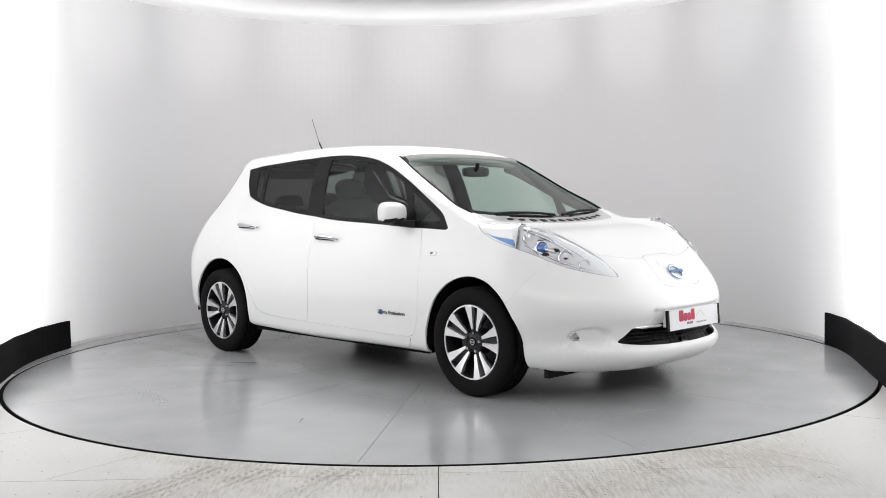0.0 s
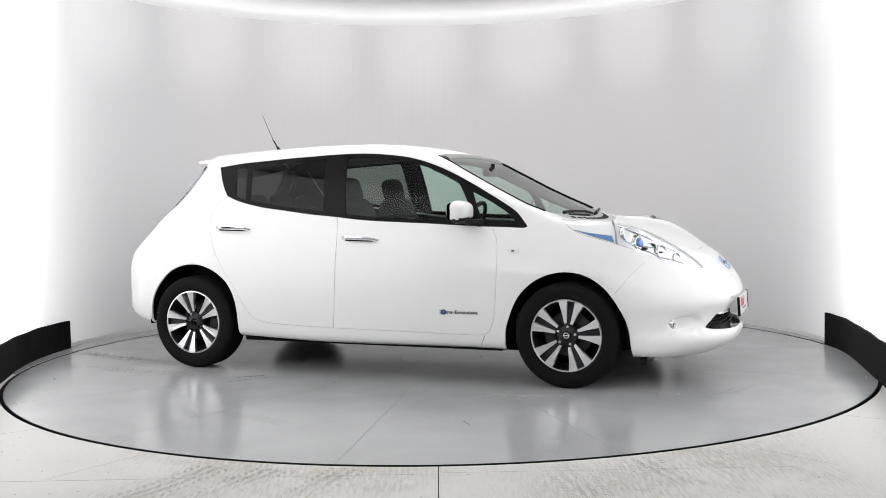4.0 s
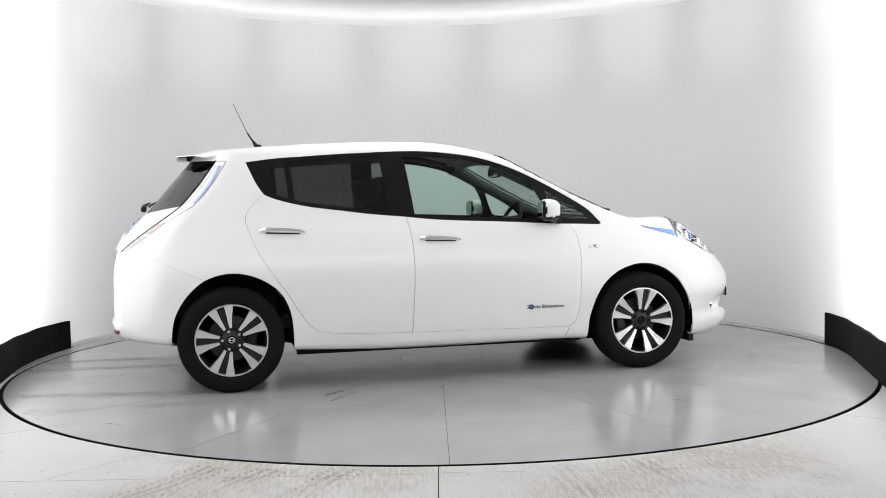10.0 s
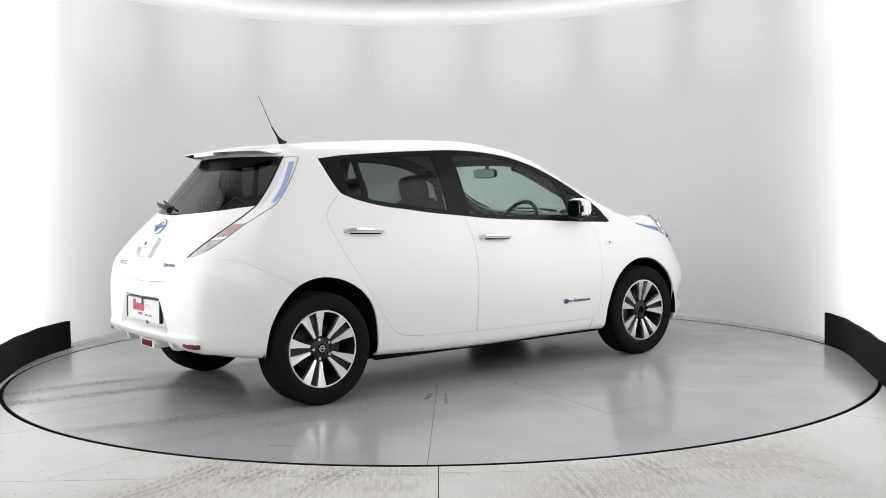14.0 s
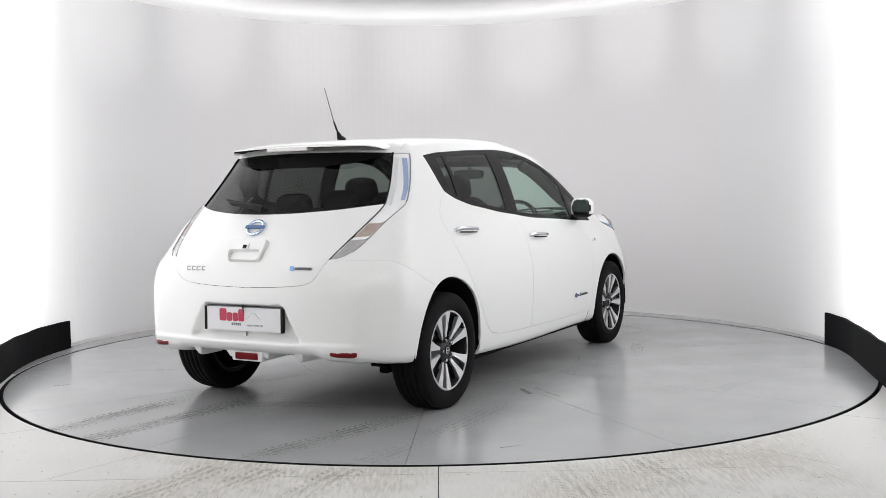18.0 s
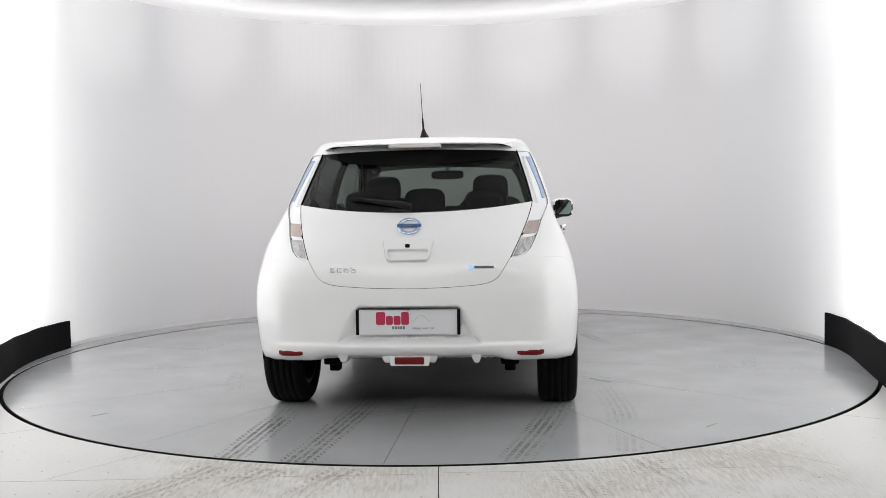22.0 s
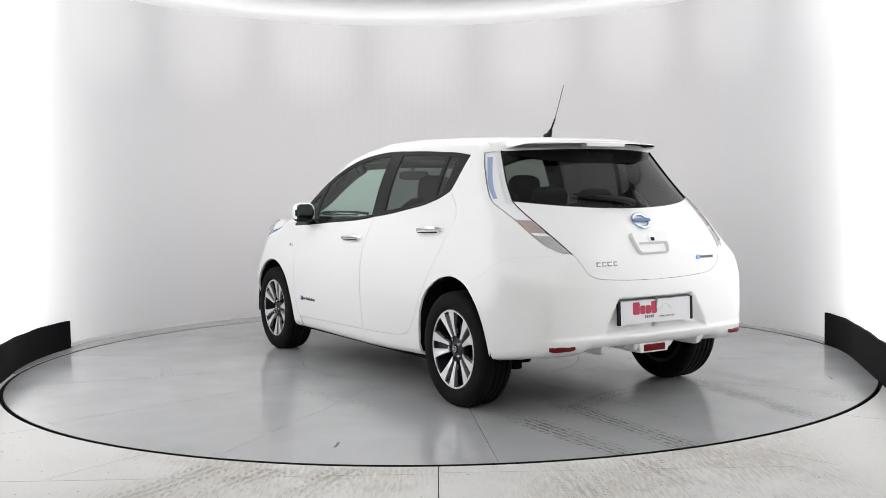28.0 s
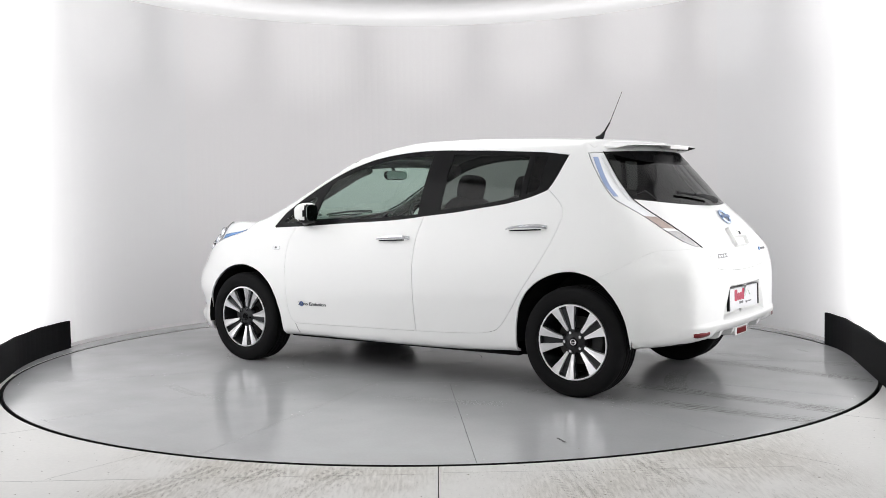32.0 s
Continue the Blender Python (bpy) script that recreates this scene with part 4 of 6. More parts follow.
def build_wheel(parent, x, side, phase):
    """Alloy wheel with five pairs of machined blades, outer face towards +y in its own space."""
    wheel = part("wheel", turned([(0.222, 0.088), (0.218, 0.094), (0.212, 0.094), (0.207, 0.085), (0.203, 0.03), (0.200, -0.09), (0.222, -0.09)], 72), ALLOYDARK, parent, "dark grey and machined silver alloy wheel", smooth=False)
    part("tyre", tyre_bm(), RUBBER, wheel, "black road tyre", smooth=True)
    part("rim_edge", turned([(0.2225, 0.090), (0.2195, 0.0965), (0.212, 0.0965), (0.2105, 0.090)], 72), ALLOY, wheel, "machined silver rim edge")
    # dark spokes behind the blades
    for k in range(5):
        a = phase + k * 2 * math.pi / 5
        bm = bmesh.new()
        outl = [polar(0.062, a - 0.42), polar(0.10, a - 0.33), polar(0.210, a - 0.385), polar(0.213, a), polar(0.210, a + 0.385), polar(0.10, a + 0.33), polar(0.062, a + 0.42)]
        slab(bm, outl, 0.045, 0.068)
        part("spoke", bm, ALLOYDARK, wheel)
        for s in (-1, 1):
            bm = bmesh.new()
            i0, i1, o0, o1 = 0.11, 0.34, 0.115, 0.375
            outl = [polar(0.074, a + s * i0 * 1.3), polar(0.074, a + s * i1 * 1.05), polar(0.14, a + s * 0.345), polar(0.2125, a + s * o1), polar(0.2145, a + s * (o0 + o1) / 2), polar(0.2125, a + s * o0), polar(0.14, a + s * 0.135)]
            if s < 0:
                outl = outl[::-1]
            # face falls away towards the hub
            n = len(outl)
            back = [bm.verts.new((px, 0.06, pz)) for px, pz in outl]
            face = [bm.verts.new((px, 0.074 + 0.022 * min(1, (math.hypot(px, pz) - 0.07) / 0.13), pz)) for px, pz in outl]
            bm.faces.new(face); bm.faces.new(back[::-1])
            for i in range(n):
                bm.faces.new((back[i], back[(i + 1) % n], face[(i + 1) % n], face[i]))
            bmesh.ops.recalc_face_normals(bm, faces=bm.faces)
            part("blade", bm, ALLOY, wheel, "machined silver blade")
    part("hub", turned([(0.0001, 0.078), (0.030, 0.078), (0.034, 0.074), (0.046, 0.073), (0.058, 0.066), (0.066, 0.058), (0.070, 0.03)], 40), ALLOYDARK, wheel, smooth=True)
    bm = turned([(0.0001, 0.081), (0.026, 0.081), (0.028, 0.076)], 28)
    part("hub_cap", bm, TRIM, wheel)
    bm = turned([(0.013, 0.0815), (0.0135, 0.0835), (0.0190, 0.0835), (0.0195, 0.0815)], 28)
    box(bm, -0.021, 0.0812, -0.003, 0.021, 0.0838, 0.003)
    part("cap_emblem", bm, CHROME, wheel)
    for k in range(5):
        a = phase + k * 2 * math.pi / 5
        bm = bmesh.new()
        px, pz = polar(0.056, a)
        bmesh.ops.create_cone(bm, cap_ends=True, segments=6, radius1=0.011, radius2=0.009, depth=0.018, matrix=Matrix.Translation((px, 0.078, pz)) @ Matrix.Rotation(-math.pi / 2, 4, "X"))
        part("wheel_nut", bm, CHROME, wheel)
    part("brake_disc", turned([(0.0001, 0.010), (0.075, 0.010), (0.078, -0.005), (0.140, -0.005), (0.140, -0.022), (0.05, -0.022)], 48), surface("worn_steel", (0.07, 0.068, 0.065), 0.45, metal=0.8, grain=0.25, scale=30), wheel, "worn steel brake disc")
    bm = bmesh.new()
    box(bm, -0.06, -0.045, 0.085, 0.06, 0.02, 0.155, 0.012)
    bm.transform(Matrix.Rotation(radians(100 if x > 0 else -100), 4, "Y"))
    part("brake_caliper", bm, surface("cast_iron", (0.04, 0.04, 0.04), 0.6, metal=0.4, grain=0.1), wheel)
    part("back_plate", turned([(0.0001, -0.07), (0.2, -0.07)], 32), UNDER, wheel)
    wheel.matrix_basis = pose(x, side * 0.762 + Y0, 0.3225, 0, 0, 0 if side > 0 else 180)
    return wheel


build_wheel(car, 1.181, -1, radians(27.5))
build_wheel(car, -1.517, -1, radians(0))
build_wheel(car, 1.181, 1, radians(41))
build_wheel(car, -1.517, 1, radians(1))


def arch_liner(x, z, r, side):
    bm = bmesh.new()
    prev = None
    for i in range(25):
        a = radians(-8 + 196 * i / 24)
        cur = [bm.verts.new((x + r * math.cos(a), side * y + Y0, max(0.27, z + r * math.sin(a)))) for y in (0.850, 0.60, 0.45)]
        if prev:
            for k in range(2):
                bm.faces.new((prev[k], cur[k], cur[k + 1], prev[k + 1]))
        prev = cur
    c = [v for v in bm.verts if abs(abs(v.co.y - Y0) - 0.45) < 1e-4]
    bm.faces.new(c)
    bmesh.ops.recalc_face_normals(bm, faces=bm.faces)
    part("arch_liner", bm, UNDER, car)


for sd in (1, -1):
    arch_liner(1.175, 0.322, 0.378, sd)
    arch_liner(-1.512, 0.352, 0.372, sd)
# ---------------------------------------------------------------- what is fixed to the body
def on_car(p):
    """Car-space points with the car's offset on the turntable."""
    return (p[0], p[1] + Y0, p[2])


def frame_at(p, n):
    """A pose at a point of the body: z along the outward normal, x level."""
    z = Vector(n).normalized()
    x = Vector((0, 0, 1)).cross(z).normalized()
    return Matrix.Translation(on_car(p)) @ Matrix((x, z.cross(x), z)).transposed().to_4x4()


def body_frame(view, a, b):
    p = {"side": from_side, "back": from_back, "front": from_front, "top": from_top}[view]([(a, b)])
    return frame_at(p[0], normal_at(p)[0])


def flip_side(m):
    """The same place on the car's right flank (for parts that are alike both ways)."""
    p, n = m.translation, m.to_3x3() @ Vector((0, 0, 1))
    return frame_at((p.x, -(p.y - Y0), p.z), (n.x, -n.y, n.z))


def rounded_plate(bm, w, h, t, r=0.01, z0=0.0, steps=5):
    """A plate with round corners, w by h, t thick, on the z0 plane."""
    pts = []
    for cx, cy, a0 in ((w / 2 - r, h / 2 - r, 0), (-w / 2 + r, h / 2 - r, 90), (-w / 2 + r, -h / 2 + r, 180), (w / 2 - r, -h / 2 + r, 270)):
        for k in range(steps + 1):
            a = radians(a0 + 90 * k / steps)
            pts.append((cx + r * math.cos(a), cy + r * math.sin(a)))
    lo = [bm.verts.new((x, y, z0)) for x, y in pts]
    hi = [bm.verts.new((x, y, z0 + t)) for x, y in pts]
    top = bm.faces.new(hi)
    bm.faces.new(lo[::-1])
    for i in range(len(pts)):
        bm.faces.new((lo[i], lo[(i + 1) % len(pts)], hi[(i + 1) % len(pts)], hi[i]))
    return bm


def text_bm(words, size, depth=0.001, bold=0.0):
    """Raised letters, centred, in the built-in font."""
    cu = bpy.data.curves.new("letters", "FONT")
    cu.body, cu.size, cu.extrude, cu.align_x, cu.align_y = words, size, depth, "CENTER", "CENTER"
    cu.resolution_u, cu.offset = 3, bold
    ob = bpy.data.objects.new("letters", cu)
    scene.collection.objects.link(ob)
    bpy.context.view_layer.update()
    me = bpy.data.meshes.new_from_object(ob.evaluated_get(bpy.context.evaluated_depsgraph_get()))
    bm = bmesh.new()
    bm.from_mesh(me)
    bpy.data.objects.remove(ob)
    bpy.data.meshes.remove(me)
    return bm


def add(name, bm, mat, parent, m, label="", smooth=False):
    bm.transform(m)
    return part(name, bm, mat, parent, label, smooth)


# --- roof spoiler with its high brake lamp
def build_spoiler():
    up, under = bmesh.new(), bmesh.new()
    nx, ny = 10, 32
    top, low, dark = [], [], []
    for j in range(ny + 1):
        y = -0.524 + 1.048 * j / ny
        a = abs(y)
        xe = -1.824 + 0.17 * (a / 0.524) ** 4
        rt, rl, rd = [], [], []
        for i in range(nx + 1):
            f = i / nx
            x = -1.53 + (xe + 1.53) * f
            z = float(TOP(x)) - 0.022 * (a / 0.55) ** 2.2 - 0.026 * max(0.0, (a - 0.44) / 0.10) ** 2 - 0.010
            th = 0.024 * (1 - f) + 0.006
            rt.append(up.verts.new((x, y + Y0, z)))
            rl.append(up.verts.new((x, y + Y0, z - th * 0.85)))
            rd.append(under.verts.new((x, y + Y0, z - th * 0.85 - 0.0015)))
        top.append(rt); low.append(rl); dark.append(rd)
    for j in range(ny):
        for i in range(nx):
            up.faces.new((top[j][i], top[j][i + 1], top[j + 1][i + 1], top[j + 1][i]))
            up.faces.new((low[j][i], low[j + 1][i], low[j + 1][i + 1], low[j][i + 1]))
            if max(abs(top[j][0].co.y - Y0), abs(top[j + 1][0].co.y - Y0)) < 0.50:
                under.faces.new((dark[j][i], dark[j + 1][i], dark[j + 1][i + 1], dark[j][i + 1]))
        up.faces.new((top[j][nx], low[j][nx], low[j + 1][nx], top[j + 1][nx]))
        up.faces.new((top[j][0], top[j + 1][0], low[j + 1][0], low[j][0]))
    for j in (0, ny):
        for i in range(nx):
            up.faces.new((top[j][i], low[j][i], low[j][i + 1], top[j][i + 1]))
    bmesh.ops.recalc_face_normals(up, faces=up.faces)
    sp = part("spoiler", up, PAINT, tailgate, "white roof spoiler", smooth=True)
    sp.data.set_sharp_from_angle(angle=radians(40))
    part("underside", under, UNDER, sp, "black underside of the spoiler")
    bm = bmesh.new()
    box(bm, -1.826, -0.145 + Y0, 1.441, -1.76, 0.140 + Y0, 1.465, 0.006)
    part("brake_lamp", bm, surface("frosted_brake_lamp", (0.62, 0.60, 0.60), 0.25, coat=0.5), sp, "frosted clear high brake lamp")


build_spoiler()

# --- aerial
aerial = part("aerial", tube(bmesh.new(), [on_car((-1.27, 0, 1.527)), on_car((-1.295, 0, 1.548)), on_car((-1.312, 0, 1.575))], [0.028, 0.016, 0.008], 10), PLASTIC, car, "black roof aerial")
part("rod", tube(bmesh.new(), [on_car((-1.308, 0, 1.568)), on_car((-1.350, 0, 1.632)), on_car((-1.353, 0, 1.638)), on_car((-1.440, 0, 1.828))], [0.0065, 0.005, 0.0022, 0.0018], 8), PLASTIC, aerial)

GREYCHROME = surface("grey_chrome", (0.30, 0.30, 0.31), 0.25, metal=0.9)


NAVY = surface("navy_print", (0.03, 0.07, 0.20), 0.4)


# --- emblems, badges
def emblem(view, z, r, parent):
    m = body_frame(view, 0.0, z)
    bm = bmesh.new()
    n, k = 40, 10
    rings = []
    for i in range(n):
        a = 2 * math.pi * i / n
        rings.append([bm.verts.new(((r + 0.2 * r * math.cos(2 * math.pi * j / k)) * math.cos(a) * 1.12, (r + 0.2 * r * math.cos(2 * math.pi * j / k)) * math.sin(a), 0.006 + 0.006 * math.sin(2 * math.pi * j / k))) for j in range(k)])
    for i in range(n):
        for j in range(k):
            bm.faces.new((rings[i][j], rings[(i + 1) % n][j], rings[(i + 1) % n][(j + 1) % k], rings[i][(j + 1) % k]))
    ob = add("emblem", bm, surface("pale_blue_chrome", (0.50, 0.60, 0.78), 0.12, metal=1.0), parent, m, "round chrome emblem with a bluish bar", True)
    add("bar", rounded_plate(bmesh.new(), r * 2.75, r * 0.42, 0.006, r * 0.1, 0.008), surface("blue_chrome_bar", (0.10, 0.16, 0.30), 0.3, metal=0.8), ob, m)


emblem("back", 1.020, 0.046, tailgate)
emblem("front", 0.713, 0.046, car)
for k, w in enumerate((0.026, 0.026, 0.030, 0.024)):      # maker's model badge, as plain bars
    q = body_frame("back", 0.385 - 0.036 * k, 0.806)
    add("badge_bar", rounded_plate(bmesh.new(), w, 0.006, 0.003, 0.002), GREYCHROME, tailgate, q @ Matrix.Translation((0, 0.009, 0)))
    add("badge_bar", rounded_plate(bmesh.new(), w, 0.006, 0.003, 0.002), GREYCHROME, tailgate, q @ Matrix.Translation((0, -0.009, 0)))
    add("badge_bar", rounded_plate(bmesh.new(), 0.005, 0.022, 0.003, 0.002), GREYCHROME, tailgate, q @ Matrix.Translation((-w / 2 + 0.003, 0, 0)))
q = body_frame("back", -0.375, 0.815)
add("drive_badge", rounded_plate(bmesh.new(), 0.135, 0.015, 0.003, 0.003), GREYCHROME, tailgate, q, "silver and blue drive badge")
add("badge_bar", rounded_plate(bmesh.new(), 0.026, 0.024, 0.005, 0.008), BLUE, tailgate, q @ Matrix.Translation((-0.055, 0, 0)))
add("badge_bar", rounded_plate(bmesh.new(), 0.098, 0.011, 0.0045, 0.002), DARKINK, tailgate, q @ Matrix.Translation((0.012, 0, 0)))

# --- tailgate handle: a raised panel with a grip pocket
def plate_with_hole(w, h, r, iw, ih, ir, dy, t, z0=0.0, steps=5):
    bm = bmesh.new()

    def loop(w, h, r, dy, z):
        out = []
        for cx, cy, a0 in ((w / 2 - r, h / 2 - r, 0), (-w / 2 + r, h / 2 - r, 90), (-w / 2 + r, -h / 2 + r, 180), (w / 2 - r, -h / 2 + r, 270)):
            for k in range(steps + 1):
                a = radians(a0 + 90 * k / steps)
                out.append(bm.verts.new((cx + r * math.cos(a), dy + cy + r * math.sin(a), z)))
        return out
    rows = [loop(w, h, r, 0, z0), loop(w, h, r, 0, z0 + t * 0.6), loop(w - 0.006, h - 0.006, r, 0, z0 + t), loop(iw + 0.004, ih + 0.004, ir, dy, z0 + t), loop(iw, ih, ir, dy, z0 + t * 0.7), loop(iw - 0.006, ih - 0.006, ir, dy, z0)]
    for p, q in zip(rows, rows[1:]):
        for i in range(len(p)):
            bm.faces.new((p[i], p[(i + 1) % len(p)], q[(i + 1) % len(p)], q[i]))
    bmesh.ops.recalc_face_normals(bm, faces=bm.faces)
    return bm


q = body_frame("back", 0.0, 0.902)


def narrowed(bm, foot=0.80, half=0.065):
    """Draws a plate in towards its foot."""
    for v in bm.verts:
        v.co.x *= foot + (1 - foot) * (v.co.y + half) / (2 * half)
    return bm


hd = add("tailgate_handle", narrowed(plate_with_hole(0.268, 0.126, 0.022, 0.232, 0.054, 0.014, -0.030, 0.026, -0.004)), PAINT, tailgate, q, "white tailgate handle panel with a grip pocket")
add("pocket", narrowed(rounded_plate(bmesh.new(), 0.240, 0.062, 0.002, 0.012, -0.002)), PAINT, hd, q @ Matrix.Translation((0, -0.030, 0)))
add("camera_housing", rounded_plate(bmesh.new(), 0.050, 0.034, 0.007, 0.008, 0.019), PAINT, hd, q @ Matrix.Translation((0, 0.020, 0)))
add("camera_eye", rounded_plate(bmesh.new(), 0.024, 0.020, 0.004, 0.004, 0.024), TRIM, hd, q @ Matrix.Translation((0, 0.014, 0)))

# --- rear wiper
pts = [(-2.028, -0.005, 1.120), (-2.030, 0.05, 1.135), (-2.02, 0.16, 1.150), (-2.000, 0.25, 1.162)]
wp = part("rear_wiper", tube(bmesh.new(), [on_car((x - 0.022, y, z)) for x, y, z in pts], [0.02, 0.017, 0.012, 0.007], 8), PLASTIC, tailgate, "black rear wiper arm")
bl = [from_back([(y, 1.130 + 0.115 * y + 0.05 * y * (0.33 - y))])[0] for y in np.linspace(0.02, 0.335, 9)]
part("blade", tube(bmesh.new(), [on_car((p[0] - 0.014, p[1], p[2] + 0.006)) for p in bl], 0.007, 6), PLASTIC, wp)

# --- front wipers and cowl slots
def wiper_arm(y0, y1, x0, x1):
    bm = bmesh.new()
    ys = np.linspace(y0, y1, 9)
    pts = [from_top([(x0 + (x1 - x0) * k / 8 - 0.05 * (y / 0.6) ** 2, y)])[0] for k, y in enumerate(ys)]
    w = part("wiper", tube(bm, [on_car((p[0], p[1], p[2] + 0.018 + 0.012 * math.sin(k / 8 * math.pi))) for k, p in enumerate(pts)], [0.011] * 3 + [0.008] * 6, 7), PLASTIC, car, "black windscreen wiper")
    part("blade", tube(bmesh.new(), [on_car((p[0] - 0.02, p[1], p[2] + 0.008)) for p in pts[2:]], 0.006, 6), PLASTIC, w)


wiper_arm(0.02, 0.50, 1.165, 1.115)
wiper_arm(-0.52, -0.05, 1.125, 1.160)
for y in np.linspace(-0.44, 0.44, 12):
    x = 1.208 - 0.15 * (y / 0.6) ** 2
    p = from_top([(x, y)])
    add("cowl_slot", rounded_plate(bmesh.new(), 0.045, 0.040 if abs(y) < 0.3 else 0.028, 0.003, 0.010), PLASTIC, car, frame_at(p[0] - [0, 0, 0.003], normal_at(p)[0]))

# --- headlamp insides: divider, projector, reflector bowls, clear ribs
for s, sd in ((1, "left"), (-1, "right")):
    def place(p):
        return on_car((p[0], s * p[1], p[2]))
    lamp = HEADLAMPS[sd]
    bar = on_body(lamp_bar[:, 0], lamp_bar[:, 1])
    part("lamp_divider", tube(bmesh.new(), [place(p + normal_at(p[None])[0] * 0.001) for p in bar], 0.0055, 6), surface("dark_chrome", (0.35, 0.35, 0.36), 0.2, metal=0.9), lamp, "dark chrome divider across the headlamp")
    edge = on_body(lamp_out[:, 0], lamp_out[:, 1])
    part("lamp_trim", tube(bmesh.new(), [place(p - normal_at(p[None])[0] * 0.003) for p in edge], 0.003, 5), GREYINK, lamp, "thin dark seal under the headlamp")
    d = Vector((0.80, s * 0.42, 0.18)).normalized()
    turn = d.to_track_quat("Z", "Y").to_matrix().to_4x4() @ Matrix.Rotation(math.pi / 2, 4, "X")

    def inner(p, deep):
        """A point under the lens, so deep below the body's surface."""
        q = on_body(*[np.array([v]) for v in skin(np.array(p))])
        return Vector(place((q - normal_at(q) * deep)[0]))
    mm = Matrix.Translation(inner((1.585, 0.66, 0.865), 0.016)) @ turn
    pj = add("projector", turned([(0.0001, 0.024), (0.020, 0.020), (0.031, 0.009), (0.035, 0.0), (0.037, -0.02)], 24), surface("projector_glass", (0.10, 0.19, 0.46), 0.05, metal=0.7, coat=1.0), lamp, mm, "blue-tinted projector lens", True)
    add("projector_ring", turned([(0.036, 0.0), (0.038, 0.008), (0.045, 0.006), (0.047, -0.02)], 24), CHROME, pj, mm, smooth=True)
    for off, r in (((1.70, 0.61, 0.815), 1.35), ((1.785, 0.560, 0.780), 0.95), ((1.51, 0.665, 0.915), 1.25)):
        mm = Matrix.Translation(inner(off, 0.014)) @ turn @ Matrix.Scale(r, 4)
        add("reflector_bowl", turned([(0.004, -0.02), (0.015, -0.017), (0.028, -0.004), (0.032, 0.010), (0.034, 0.010), (0.034, -0.01)], 20), CHROME, lamp, mm, smooth=True)
    for pts, rad in ((((1.50, 0.700, 0.880), (1.60, 0.685, 0.840), (1.70, 0.632, 0.790), (1.82, 0.545, 0.748)), (0.004, 0.009, 0.009, 0.004)),
                     (((1.45, 0.650, 0.962), (1.52, 0.640, 0.940), (1.60, 0.61, 0.905), (1.64, 0.60, 0.885)), (0.006, 0.014, 0.012, 0.005)),
                     (((1.60, 0.665, 0.86), (1.64, 0.64, 0.85), (1.67, 0.61, 0.85)), (0.010, 0.016, 0.008)),
                     (((1.62, 0.60, 0.89), (1.70, 0.572, 0.855), (1.80, 0.52, 0.80)), (0.004, 0.007, 0.003))):
        part("lamp_rib", tube(bmesh.new(), [inner(p, 0.011) for p in pts], list(rad), 8), CHROME, lamp, "chrome rib inside the lamp", True)
    for p, r in (((1.615, 0.685, 0.840), 0.017), ((1.645, 0.632, 0.858), 0.018), ((1.56, 0.64, 0.90), 0.014), ((1.70, 0.612, 0.815), 0.010)):
        bm = bmesh.new()
        bmesh.ops.create_icosphere(bm, subdivisions=2, radius=r, matrix=Matrix.Translation(inner(p, 0.012)) @ Matrix.Diagonal((1.8, 1, 0.7, 1)))
        part("bulb_holder", bm, ALLOYDARK, lamp, "dark bulb holder", True)
    # inner trim of the windscreen pillar
    p = on_body(ws_side[:, 0], ws_side[:, 1])
    q = p - normal_at(p) * 0.058 + np.array([0.0, -0.012, 0.0])
    part("pillar_trim", tube(bmesh.new(), [place(v) for v in q], [0.050 - 0.026 * k / (len(q) - 1) for k in range(len(q))], 12), PILLAR, car, "dark grey inner pillar trim", True)
    # black seals along windscreen and rear window
    for ln, r, up, nm in ((ws_side, 0.006, 0.001, "windscreen_seal"), (gl_side, 0.0045, -0.001, "rear_window_seal"), (tg_side, 0.003, -0.002, "tailgate_seal")):
        p = on_body(ln[:, 0], ln[:, 1])
        q = p + normal_at(p) * up
        part(nm, tube(bmesh.new(), [place(v) for v in q], r, 6), TRIM, car, "black rubber seal", True)

p = on_body(ws_top[:, 0], ws_top[:, 1])
q = [v - n * 0.045 + np.array([0.055, 0.0, 0.0]) for v, n in zip(p, normal_at(p))]
q = [(v[0], s * v[1], v[2]) for s, row in ((1, q), (-1, q[-2::-1])) for v in row]
part("header_trim", tube(bmesh.new(), [on_car(v) for v in q], 0.040, 10), LINING, car, "light grey header trim over the windscreen", True)

# --- tail lamp: row of light dots, chrome edge
for s in (1, -1):
    ln = gl_side
    for k in range(0, len(ln), 1):
        p = on_body(ln[k, 0], ln[k, 1])[None]
        q = on_body(*[np.array([v]) for v in skin(p[0] + np.array([0.014, 0.026, 0]))])[0]
        if p[0][2] > 1.405:
            continue
        nq = normal_at(q[None])[0]
        bm = turned([(0.0045, 0.0), (0.0060, 0.0030), (0.0085, 0.0030), (0.0100, 0.0)], 12)
        bm.transform(frame_at((q[0], s * q[1], q[2]), (nq[0], s * nq[1], nq[2])) @ Matrix.Rotation(math.pi / 2, 4, "X"))
        part("light_ring", bm, PEARL, TAILLAMPS["left" if s > 0 else "right"])
    e = on_body(tl_out[:, 0], tl_out[:, 1])
    part("tail_lamp_edge", tube(bmesh.new(), [on_car((p[0], s * p[1], p[2])) for p in e], 0.0028, 6), GREYCHROME, TAILLAMPS["left" if s > 0 else "right"], "thin grey tail lamp edge", True)

